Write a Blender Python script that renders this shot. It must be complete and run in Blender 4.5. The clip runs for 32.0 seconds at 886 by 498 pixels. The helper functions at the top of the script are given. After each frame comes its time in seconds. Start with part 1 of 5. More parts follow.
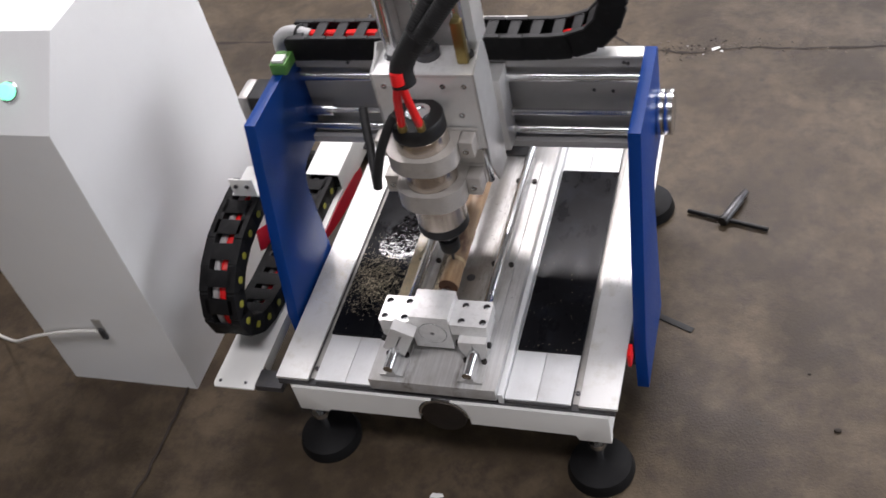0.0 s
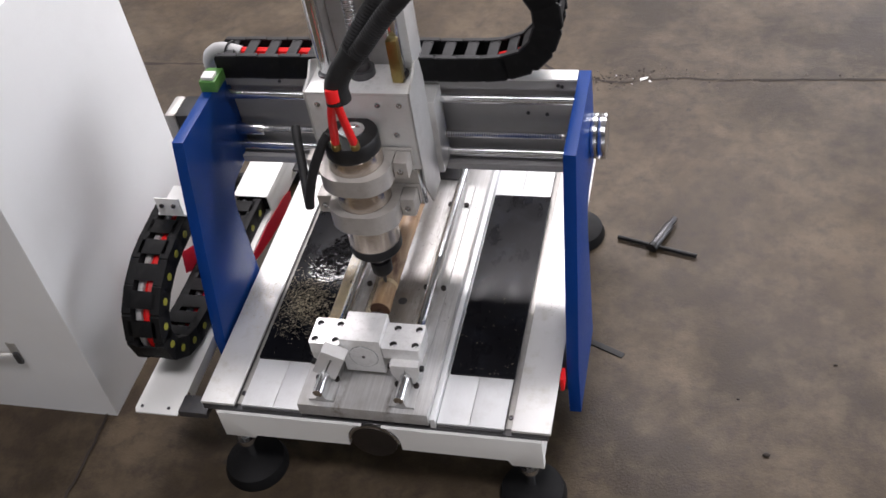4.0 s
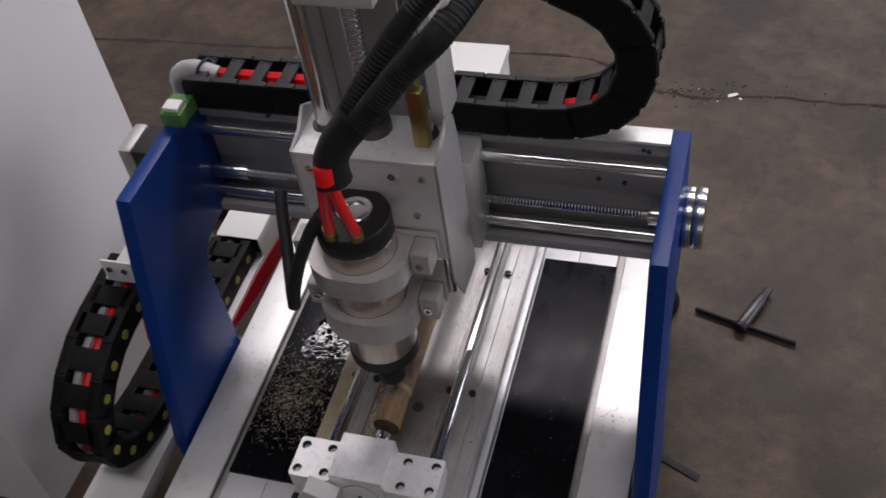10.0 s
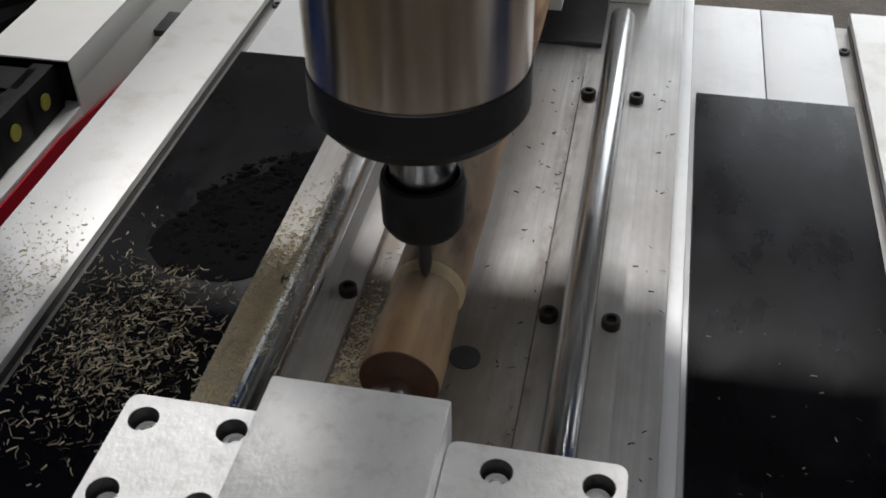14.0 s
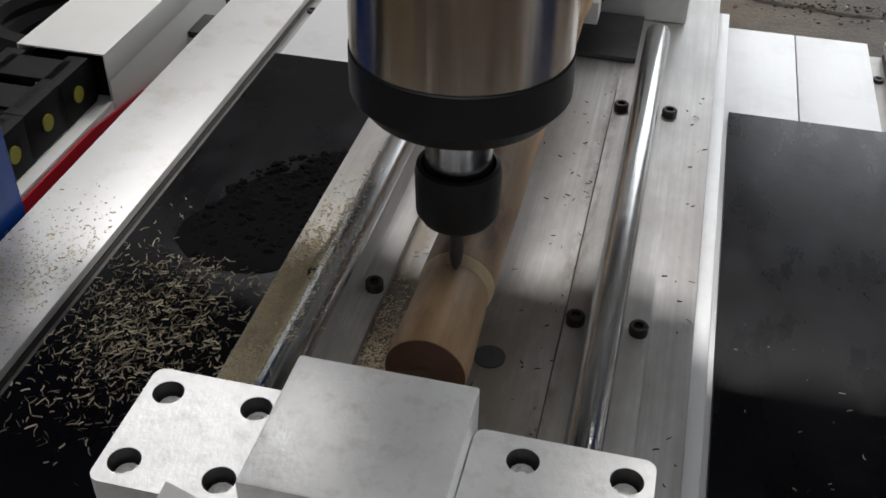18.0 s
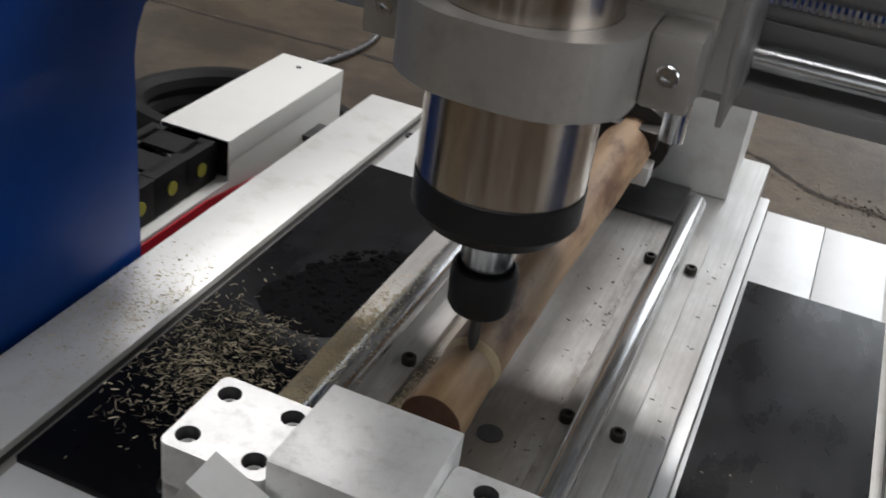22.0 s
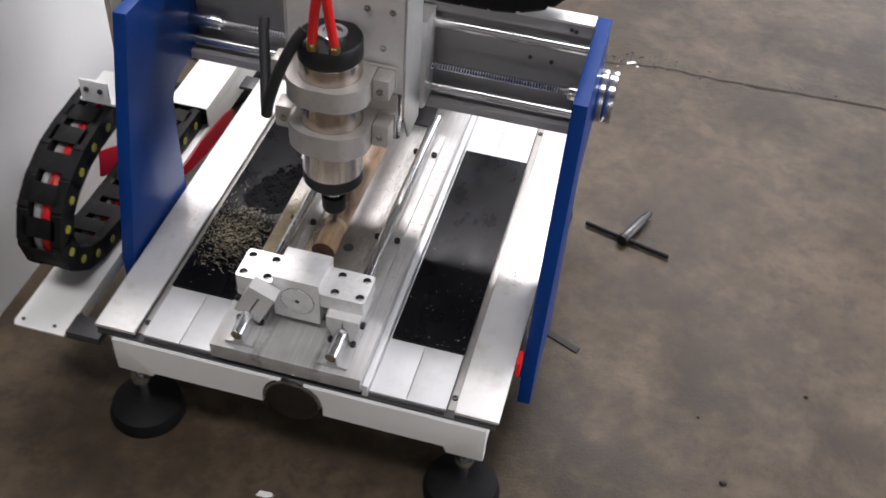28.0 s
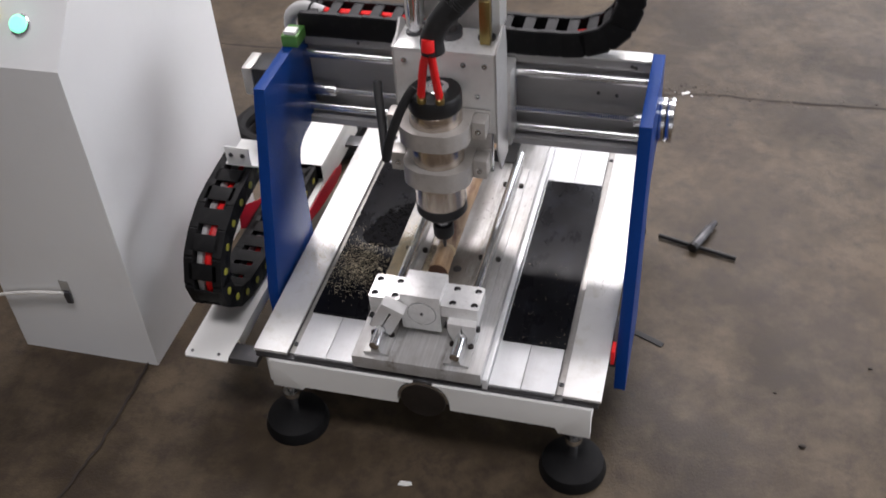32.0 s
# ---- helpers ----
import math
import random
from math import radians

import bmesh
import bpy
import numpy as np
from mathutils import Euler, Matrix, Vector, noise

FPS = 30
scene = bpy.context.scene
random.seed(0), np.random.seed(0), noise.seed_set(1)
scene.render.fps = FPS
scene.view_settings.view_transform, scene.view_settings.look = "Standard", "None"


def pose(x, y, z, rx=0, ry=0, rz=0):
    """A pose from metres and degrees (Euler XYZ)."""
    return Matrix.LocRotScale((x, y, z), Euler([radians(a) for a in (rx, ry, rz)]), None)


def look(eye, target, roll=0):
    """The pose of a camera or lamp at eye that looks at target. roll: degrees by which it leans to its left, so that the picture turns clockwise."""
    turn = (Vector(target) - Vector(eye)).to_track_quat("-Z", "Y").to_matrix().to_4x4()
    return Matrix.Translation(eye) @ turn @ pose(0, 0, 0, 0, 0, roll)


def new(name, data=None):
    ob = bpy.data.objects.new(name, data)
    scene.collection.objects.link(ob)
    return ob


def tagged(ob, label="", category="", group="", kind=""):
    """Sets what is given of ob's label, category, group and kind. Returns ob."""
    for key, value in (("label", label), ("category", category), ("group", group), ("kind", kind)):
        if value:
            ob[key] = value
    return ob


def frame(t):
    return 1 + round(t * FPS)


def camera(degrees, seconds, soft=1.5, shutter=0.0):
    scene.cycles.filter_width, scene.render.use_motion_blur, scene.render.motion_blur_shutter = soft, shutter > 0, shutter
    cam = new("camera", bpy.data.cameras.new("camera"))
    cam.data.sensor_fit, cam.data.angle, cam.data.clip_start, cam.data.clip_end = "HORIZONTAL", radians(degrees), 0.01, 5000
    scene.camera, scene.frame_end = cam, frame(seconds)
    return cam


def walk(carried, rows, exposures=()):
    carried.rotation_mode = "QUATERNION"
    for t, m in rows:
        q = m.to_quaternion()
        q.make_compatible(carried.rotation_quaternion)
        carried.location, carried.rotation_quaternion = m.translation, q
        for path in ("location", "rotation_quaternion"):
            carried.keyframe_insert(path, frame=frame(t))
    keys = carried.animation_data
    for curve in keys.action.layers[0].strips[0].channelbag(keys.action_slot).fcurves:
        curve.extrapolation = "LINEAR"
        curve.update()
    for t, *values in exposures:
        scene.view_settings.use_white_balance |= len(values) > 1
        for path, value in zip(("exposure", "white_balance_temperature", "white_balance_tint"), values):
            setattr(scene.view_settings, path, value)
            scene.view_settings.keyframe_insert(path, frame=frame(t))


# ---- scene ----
cam = camera(45.6, 32.0, 1.6, 0.5)
PATH = [
    (0, (0.502, -0.901, 1.507), (-0.107, 0.386, 0.102), -15.2),
    (0.5, (0.478, -0.9, 1.503), (-0.131, 0.376, 0.088), -12.4),
    (1, (0.474, -0.884, 1.498), (-0.074, 0.43, 0.093), -10.8),
    (1.5, (0.47, -0.891, 1.501), (-0.031, 0.452, 0.107), -10.5),
    (2, (0.472, -0.89, 1.498), (0.016, 0.468, 0.102), -10.1),
    (2.5, (0.469, -0.894, 1.498), (0.022, 0.468, 0.103), -9.2),
    (3, (0.472, -0.898, 1.495), (0.035, 0.477, 0.11), -8.8),
    (3.5, (0.482, -0.904, 1.491), (0.012, 0.461, 0.107), -10.4),
    (5.5, (0.468, -0.871, 1.453), (0.005, 0.493, 0.066), -9.3),
    (6, (0.451, -0.84, 1.444), (0.077, 0.539, 0.044), -8.5),
    (6.5, (0.448, -0.745, 1.4), (0.095, 0.595, -0.042), -6.9),
    (7, (0.435, -0.572, 1.352), (0.004, 0.717, -0.115), -6.1),
    (7.5, (0.434, -0.491, 1.337), (-0.046, 0.754, -0.153), -6.8),
    (8, (0.418, -0.473, 1.337), (-0.117, 0.755, -0.148), -8.3),
    (8.5, (0.391, -0.502, 1.343), (-0.135, 0.75, -0.126), -9.1),
    (9, (0.386, -0.519, 1.356), (-0.178, 0.747, -0.086), -8.7),
    (9.5, (0.387, -0.515, 1.353), (-0.183, 0.738, -0.098), -9.5),
    (10, (0.367, -0.476, 1.327), (-0.157, 0.791, -0.129), -9.8),
    (10.5, (0.323, -0.434, 1.247), (-0.117, 0.837, -0.234), -5.9),
    (11, (0.257, -0.425, 1.136), (-0.117, 0.845, -0.363), -4.3),
    (11.5, (0.254, -0.363, 1.09), (-0.111, 0.79, -0.503), -4.0),
    (12, (0.191, -0.272, 0.884), (-0.12, 0.954, -0.665), 2.3),
    (12.5, (0.139, -0.237, 0.835), (-0.086, 1.055, -0.675), 1.7),
    (13, (0.094, -0.17, 0.671), (-0.245, 1.203, -0.743), -0.4),
    (13.5, (0.087, -0.127, 0.58), (-0.27, 1.332, -0.74), -1.8),
    (14, (0.07, -0.12, 0.565), (-0.25, 1.391, -0.706), -0.9),
    (14.5, (0.051, -0.128, 0.549), (-0.268, 1.416, -0.682), 0.8),
    (16.5, (0.061, -0.129, 0.547), (-0.298, 1.418, -0.669), 0.3),
    (17, (0.068, -0.129, 0.551), (-0.312, 1.386, -0.698), 0.8),
    (17.5, (0.066, -0.128, 0.555), (-0.304, 1.401, -0.68), 0.8),
    (18, (0.065, -0.129, 0.551), (-0.29, 1.411, -0.674), 1.1),
    (18.5, (0.067, -0.13, 0.55), (-0.286, 1.42, -0.662), 1.4),
    (19, (0.066, -0.136, 0.551), (-0.275, 1.428, -0.648), 2.1),
    (19.5, (0.066, -0.143, 0.549), (-0.287, 1.466, -0.585), 4.2),
    (20, (0.085, -0.158, 0.569), (-0.281, 1.508, -0.476), 5.5),
    (20.5, (0.103, -0.189, 0.588), (-0.362, 1.436, -0.481), 5.3),
    (21, (0.111, -0.208, 0.594), (-0.429, 1.41, -0.45), 6.1),
    (21.5, (0.117, -0.205, 0.588), (-0.412, 1.421, -0.449), 7.6),
    (22, (0.116, -0.221, 0.596), (-0.441, 1.407, -0.423), 8.2),
    (22.5, (0.116, -0.266, 0.61), (-0.524, 1.364, -0.356), 8.6),
    (23, (0.125, -0.282, 0.61), (-0.501, 1.339, -0.38), 9.4),
    (23.5, (0.13, -0.282, 0.6), (-0.407, 1.329, -0.457), 10.4),
    (24, (0.135, -0.271, 0.605), (-0.409, 1.335, -0.455), 9.9),
    (24.5, (0.147, -0.259, 0.599), (-0.38, 1.341, -0.479), 9.1),
    (25, (0.144, -0.25, 0.612), (-0.375, 1.343, -0.481), 8.5),
    (25.5, (0.151, -0.249, 0.762), (-0.229, 1.153, -0.613), 11.5),
    (27.5, (0.401, -0.705, 1.196), (-0.036, 0.676, -0.183), 5.6),
    (28, (0.363, -0.81, 1.291), (0.071, 0.585, -0.112), 4.3),
    (28.5, (0.304, -0.931, 1.37), (0.005, 0.466, -0.03), 0.4),
    (29, (0.304, -1.011, 1.407), (-0.116, 0.441, 0.098), -1.0),
    (29.5, (0.315, -1.079, 1.443), (-0.24, 0.374, 0.186), -2.2),
    (30, (0.327, -1.113, 1.467), (-0.294, 0.336, 0.237), -1.5),
    (30.5, (0.36, -1.068, 1.448), (-0.332, 0.378, 0.252), -0.7),
    (31, (0.388, -1.022, 1.454), (-0.273, 0.422, 0.239), -0.2),
    (31.5, (0.404, -1.032, 1.449), (-0.13, 0.411, 0.173), -2.8),
    (32, (0.371, -1.046, 1.427), (-0.066, 0.387, 0.102), -4.1),
]
EXPOSURES = [(0, -0.05, 6500, 16), (1, -0.19, 6500, 15), (2, -0.13, 6500, 16), (5.5, 0.05, 6500, 16), (7, -0.46, 6500, 17), (8, -0.73, 6500, 18), (9, -1.08, 6500, 20), (10.5, -1.08, 6500, 20), (12, -1.19, 6500, 13), (13, -1.23, 6500, 12), (14, -1.12, 6500, 10), (19, -1.03, 6500, 10), (21, -1.06, 6500, 10), (23, -0.51, 6500, 10), (25, -0.6, 6500, 10), (27.5, -0.03, 6500, 14), (30, -0.13, 6500, 16), (31, -0.37, 6500, 16), (32, -0.12, 6500, 16)]
walk(cam, [(t, look(eye, target, roll)) for t, eye, target, roll in PATH], EXPOSURES)

# ---------------------------------------------------------------- world and light
world = bpy.data.worlds.new("sky")
scene.world = world
world.use_nodes = True
wn = world.node_tree
sky = wn.nodes.new("ShaderNodeTexSky")
sky.sky_type = 'NISHITA'
sky.sun_disc = False
sky.sun_elevation = radians(51)
sky.sun_rotation = radians(0)
wn.links.new(sky.outputs[0], wn.nodes["Background"].inputs[0])
wn.nodes["Background"].inputs[1].default_value = 0.12

HALL_X, HALL_Y0, HALL_Y1, HALL_Z = 9.0, -8.0, 10.0, 6.5
SKYLIGHT = (-4.0, 4.0, 4.75, 5.9)
SKYLIGHT_ADDED = (-2.5, 2.5, -2.3, -1.1)


def area_lamp(name, m, sx, sy, watts, color):
    lamp = bpy.data.lights.new(name, 'AREA')
    lamp.shape, lamp.size, lamp.size_y = 'RECTANGLE', sx, sy
    lamp.energy, lamp.color = watts, color
    ob = new(name, lamp)
    ob.matrix_world = m
    return ob


area_lamp("skylight_daylight", pose(0, 5.325, HALL_Z - 0.02, 0, 0, 0), 8.0, 1.15, 1080, (1.0, 0.98, 0.975))
# unseen second roof opening, added to brighten upward faces and the front
area_lamp("skylight_daylight", pose(0, -1.7, HALL_Z - 0.02, 0, 0, 0), 5.0, 1.2, 205, (1.0, 0.985, 0.985))
area_lamp("window_daylight_right", pose(HALL_X - 0.02, 1.5, 2.75, 0, 90, 0), 3.5, 9.0, 640, (0.95, 0.98, 1.0))
# unseen north doorway, added to give the floor a grazing sheen
area_lamp("added_doorway_light", pose(2.2, HALL_Y1 - 0.02, 2.4, -90, 0, 0), 4.0, 4.4, 230, (0.95, 0.98, 1.0))
# unseen south wall slots, added as fill and for streaks on the spindle
SOUTH_FILL_SLOTS = (-6.0, -2.4, 0.6, 2.6, 4.3, 6.5)
for wx in SOUTH_FILL_SLOTS:
    area_lamp("south_fill_light", pose(wx, HALL_Y0 + 0.02, 1.6, 90, 0, 0), 0.36, 2.6, 9.5, (0.95, 0.98, 1.0))


# ---------------------------------------------------------------- materials
def mix_rgb(nt, fac, a, b, blend='MIX'):
    n = nt.nodes.new("ShaderNodeMix")
    n.data_type, n.blend_type = 'RGBA', blend
    for socket, v in ((n.inputs[0], fac), (n.inputs[6], a), (n.inputs[7], b)):
        if hasattr(v, "is_linked"):
            nt.links.new(v, socket)
        else:
            socket.default_value = v
    return n.outputs[2]


def noise_node(nt, coord, scale, detail=4.0, rough=0.55, stretch=None):
    if stretch:
        mp = nt.nodes.new("ShaderNodeMapping")
        mp.inputs["Scale"].default_value = stretch
        nt.links.new(coord, mp.inputs[0])
        coord = mp.outputs[0]
    n = nt.nodes.new("ShaderNodeTexNoise")
    n.inputs["Scale"].default_value, n.inputs["Detail"].default_value, n.inputs["Roughness"].default_value = scale, detail, rough
    nt.links.new(coord, n.inputs["Vector"])
    return n.outputs[0]


def ramp(nt, value, lo, hi):
    n = nt.nodes.new("ShaderNodeMapRange")
    n.inputs["From Min"].default_value, n.inputs["From Max"].default_value = lo, hi
    nt.links.new(value, n.inputs[0])
    return n.outputs[0]


def material(name, color, rough=0.5, metal=0.0, vary=0.12, coarse=9.0, fine=160.0, bump=0.05, dirt=None, dirt_amount=0.3,
             stretch=None, rough_vary=0.12, coat=0.0, emit=None, per_object=0.0, gloss=0.5, smear=0.0):
    m = bpy.data.materials.new(name)
    m.use_nodes = True
    nt = m.node_tree
    bsdf = nt.nodes["Principled BSDF"]
    coord = nt.nodes.new("ShaderNodeTexCoord").outputs["Object"]
    big, small = noise_node(nt, coord, coarse), noise_node(nt, coord, fine, 3.0, 0.6, stretch)
    base = (*color, 1)
    dark = (*[c * (1 - vary) for c in color], 1)
    light = (*[min(1, c * (1 + vary)) for c in color], 1)
    c = mix_rgb(nt, ramp(nt, big, 0.3, 0.7), dark, light)
    c = mix_rgb(nt, ramp(nt, small, 0.35, 0.65), c, base)
    if dirt:
        spots = noise_node(nt, coord, coarse * 2.3, 6.0, 0.65)
        n = nt.nodes.new("ShaderNodeMath")
        n.operation = 'MULTIPLY'
        n.inputs[1].default_value = dirt_amount
        nt.links.new(ramp(nt, spots, 0.52, 0.72), n.inputs[0])
        c = mix_rgb(nt, n.outputs[0], c, (*dirt, 1))
    if per_object:
        info = nt.nodes.new("ShaderNodeObjectInfo")
        hsv = nt.nodes.new("ShaderNodeHueSaturation")
        mr = nt.nodes.new("ShaderNodeMapRange")
        mr.inputs["To Min"].default_value, mr.inputs["To Max"].default_value = 1 - per_object, 1 + per_object
        nt.links.new(info.outputs["Random"], mr.inputs[0])
        nt.links.new(mr.outputs[0], hsv.inputs["Value"])
        nt.links.new(c, hsv.inputs["Color"])
        c = hsv.outputs[0]
    nt.links.new(c, bsdf.inputs["Base Color"])
    bsdf.inputs["Metallic"].default_value = metal
    bsdf.inputs["Specular IOR Level"].default_value = gloss
    mr = nt.nodes.new("ShaderNodeMapRange")
    mr.inputs["To Min"].default_value, mr.inputs["To Max"].default_value = max(0.02, rough - rough_vary), min(1, rough + rough_vary)
    nt.links.new(noise_node(nt, coord, smear, 7.0, 0.68, (1, 0.4, 1)) if smear else small, mr.inputs[0])
    if smear:
        mr.inputs["From Min"].default_value, mr.inputs["From Max"].default_value = 0.3, 0.7
    nt.links.new(mr.outputs[0], bsdf.inputs["Roughness"])
    if coat:
        bsdf.inputs["Coat Weight"].default_value = coat
        bsdf.inputs["Coat Roughness"].default_value = 0.14
    if bump:
        b = nt.nodes.new("ShaderNodeBump")
        b.inputs["Strength"].default_value, b.inputs["Distance"].default_value = bump, 0.002
        nt.links.new(small, b.inputs["Height"])
        nt.links.new(b.outputs[0], bsdf.inputs["Normal"])
    if emit:
        bsdf.inputs["Emission Color"].default_value, bsdf.inputs["Emission Strength"].default_value = (*emit[0], 1), emit[1]
    return m


ALU = material("sandblasted_aluminium", (0.78, 0.78, 0.765), 0.42, 0.42, 0.08, 14, 700, 0.08, (0.46, 0.42, 0.31), 0.4)
ALU_SLAB = material("extruded_aluminium", (0.78, 0.79, 0.795), 0.40, 0.25, 0.06, 11, 500, 0.05, (0.5, 0.48, 0.45), 0.25, stretch=(1, 0.06, 1))
MILLED = material("milled_aluminium", (0.46, 0.45, 0.43), 0.48, 0.6, 0.16, 22, 420, 0.08, (0.26, 0.215, 0.16), 0.5, stretch=(1, 0.15, 1))
CAST = material("machined_aluminium", (0.74, 0.735, 0.72), 0.42, 0.32, 0.10, 18, 300, 0.06, (0.50, 0.475, 0.44), 0.25)
BRIGHT = material("bright_cut_aluminium", (0.86, 0.86, 0.85), 0.41, 0.38, 0.08, 55, 420, 0.12, (0.52, 0.505, 0.47), 0.4, stretch=(1, 0.6, 1))
CHROME = material("chromed_steel", (0.74, 0.75, 0.76), 0.21, 1.0, 0.08, 30, 200, 0.02, (0.3, 0.28, 0.25), 0.2, rough_vary=0.06)
STEEL = material("brushed_stainless_steel", (0.58, 0.515, 0.455), 0.22, 1.0, 0.26, 8, 500, 0.02, stretch=(1, 1, 0.04), rough_vary=0.1)
snt = STEEL.node_tree
tangent = snt.nodes.new("ShaderNodeTangent")
tangent.direction_type, tangent.axis = 'RADIAL', 'Z'
sb = snt.nodes["Principled BSDF"]
snt.links.new(tangent.outputs[0], sb.inputs["Tangent"])
sb.inputs["Anisotropic"].default_value, sb.inputs["Anisotropic Rotation"].default_value = 0.9, 0.25
RUST = material("rusty_steel", (0.028, 0.023, 0.02), 0.4, 0.4, 0.3, 60, 300, 0.1)
DARK_STEEL = material("dark_steel", (0.09, 0.09, 0.095), 0.4, 0.6, 0.25, 20, 200, 0.05, (0.2, 0.16, 0.12), 0.3)
BEAM_GREY = material("grey_beam_profile", (0.40, 0.395, 0.39), 0.42, 0.35, 0.1, 9, 300, 0.04, (0.32, 0.30, 0.28), 0.3, stretch=(0.06, 1, 1))
BLACK_BOARD = material("black_plastic_board", (0.0055, 0.0055, 0.007), 0.31, 0.0, 0.4, 9, 300, 0.03, (0.014, 0.0155, 0.021), 0.8, rough_vary=0.12, gloss=0.105, smear=26)
BLACK_PLASTIC = material("black_nylon", (0.011, 0.011, 0.0115), 0.48, 0.0, 0.2, 30, 300, 0.04, (0.03, 0.027, 0.022), 0.25, gloss=0.36)
GREY_PLASTIC = material("dusty_black_nylon", (0.025, 0.025, 0.0265), 0.6, 0.0, 0.25, 40, 300, 0.05, gloss=0.3)
RUBBER = material("black_rubber", (0.015, 0.015, 0.0155), 0.55, 0.0, 0.3, 30, 300, 0.08, (0.03, 0.029, 0.028), 0.3, gloss=0.3)
BLUE = material("blue_enamel_paint", (0.003, 0.040, 0.21), 0.36, 0.0, 0.15, 7, 220, 0.01, (0.015, 0.055, 0.18), 0.3, coat=0.05, gloss=0.14)
WHITE_PAINT = material("white_powder_coat", (0.82, 0.82, 0.79), 0.42, 0.0, 0.03, 6, 400, 0.05, (0.6, 0.58, 0.52), 0.12)
CABINET_PAINT = material("grey_white_powder_coat", (0.80, 0.805, 0.80), 0.45, 0.0, 0.03, 4, 500, 0.08, (0.64, 0.63, 0.61), 0.12)
RED = material("red_rubber_wire", (0.85, 0.012, 0.012), 0.4, 0.0, 0.12, 20, 300, 0.02)
GREY_CABLE = material("grey_cable_sheath", (0.45, 0.45, 0.45), 0.45, 0.0, 0.1, 20, 300, 0.02)
WHITE_CABLE = material("white_cable_sheath", (0.75, 0.74, 0.7), 0.45, 0.0, 0.06, 20, 300, 0.02)
YELLOW = material("yellow_plastic_pin", (0.28, 0.27, 0.03), 0.5, 0.0, 0.1, 20, 300, 0.02)
GREEN = material("green_terminal_plastic", (0.075, 0.22, 0.045), 0.45, 0.0, 0.15, 60, 300, 0.03)
BRASS = material("brass", (0.36, 0.28, 0.11), 0.35, 1.0, 0.15, 40, 300, 0.03)
RED_CAP = material("red_push_button", (0.45, 0.015, 0.02), 0.35, 0.0, 0.05, 30, 300, 0.0)
YELLOW_RING = material("yellow_collar", (0.7, 0.55, 0.02), 0.4, 0.0, 0.06, 30, 300, 0.0)
GREEN_LAMP = material("lit_green_lens", (0.2, 0.8, 0.5), 0.3, emit=((0.25, 1.0, 0.62), 1.3))
WHITE_LAMP = material("lit_pale_green_lens", (0.6, 0.85, 0.6), 0.3, emit=((0.42, 1.0, 0.66), 1.5))
OIL = material("wet_oil_film", (0.008, 0.008, 0.009), 0.05, 0.0, 0.2, 60, 75, 0.13, rough_vary=0.03)
CHIP = material("wood_chip", (0.66, 0.58, 0.42), 0.8, 0.0, 0.3, 300, 800, 0.0)
cnt = CHIP.node_tree
island = cnt.nodes.new("ShaderNodeNewGeometry").outputs["Random Per Island"]
tone = cnt.nodes.new("ShaderNodeHueSaturation")
spread = cnt.nodes.new("ShaderNodeMapRange")
spread.inputs["To Min"].default_value, spread.inputs["To Max"].default_value = 0.3, 1.4
cb = cnt.nodes["Principled BSDF"]
cnt.links.new(cb.inputs["Base Color"].links[0].from_socket, tone.inputs["Color"])
cnt.links.new(island, spread.inputs[0])
cnt.links.new(spread.outputs[0], tone.inputs["Value"])
cnt.links.new(tone.outputs[0], cb.inputs["Base Color"])
DUST = material("sawdust", (0.80, 0.71, 0.52), 0.9, 0.0, 0.25, 60, 500, 0.3)
OLD_DUST = material("yellow_brown_sawdust", (0.68, 0.60, 0.40), 0.9, 0.0, 0.25, 60, 500, 0.3)
WALL_PAINT = material("hall_wall_plaster", (0.22, 0.21, 0.2), 0.8, 0.0, 0.08, 0.7, 20, 0.1, (0.35, 0.33, 0.3), 0.3)
CEILING = material("hall_roof_panels", (0.12, 0.12, 0.12), 0.7, 0.0, 0.1, 0.8, 20, 0.05)
YELLOW_LINE = material("worn_yellow_floor_paint", (0.45, 0.3, 0.05), 0.6, 0.0, 0.2, 25, 160, 0.1, (0.2, 0.17, 0.13), 0.8)
WHITE_LINE = material("worn_white_floor_paint", (0.5, 0.5, 0.46), 0.6, 0.0, 0.2, 25, 160, 0.1, (0.2, 0.17, 0.13), 0.8)
CHEEK = material("dull_machined_aluminium", (0.56, 0.555, 0.545), 0.42, 0.35, 0.14, 18, 300, 0.06, (0.38, 0.355, 0.33), 0.3)
CLAMP = material("brownish_cast_aluminium", (0.50, 0.475, 0.445), 0.40, 0.42, 0.16, 30, 260, 0.08, (0.33, 0.295, 0.25), 0.4)
CHAIN = material("matt_black_nylon", (0.0075, 0.0075, 0.008), 0.55, 0.0, 0.2, 30, 300, 0.04, (0.022, 0.021, 0.02), 0.3, gloss=0.14)
RIBBON = material("red_ribbon_cable", (0.45, 0.004, 0.02), 0.4, 0.0, 0.12, 20, 300, 0.02)
GROOVE = material("dirt_in_floor_joint", (0.028, 0.021, 0.016), 0.9, 0.0, 0.3, 20, 120, 0.1)


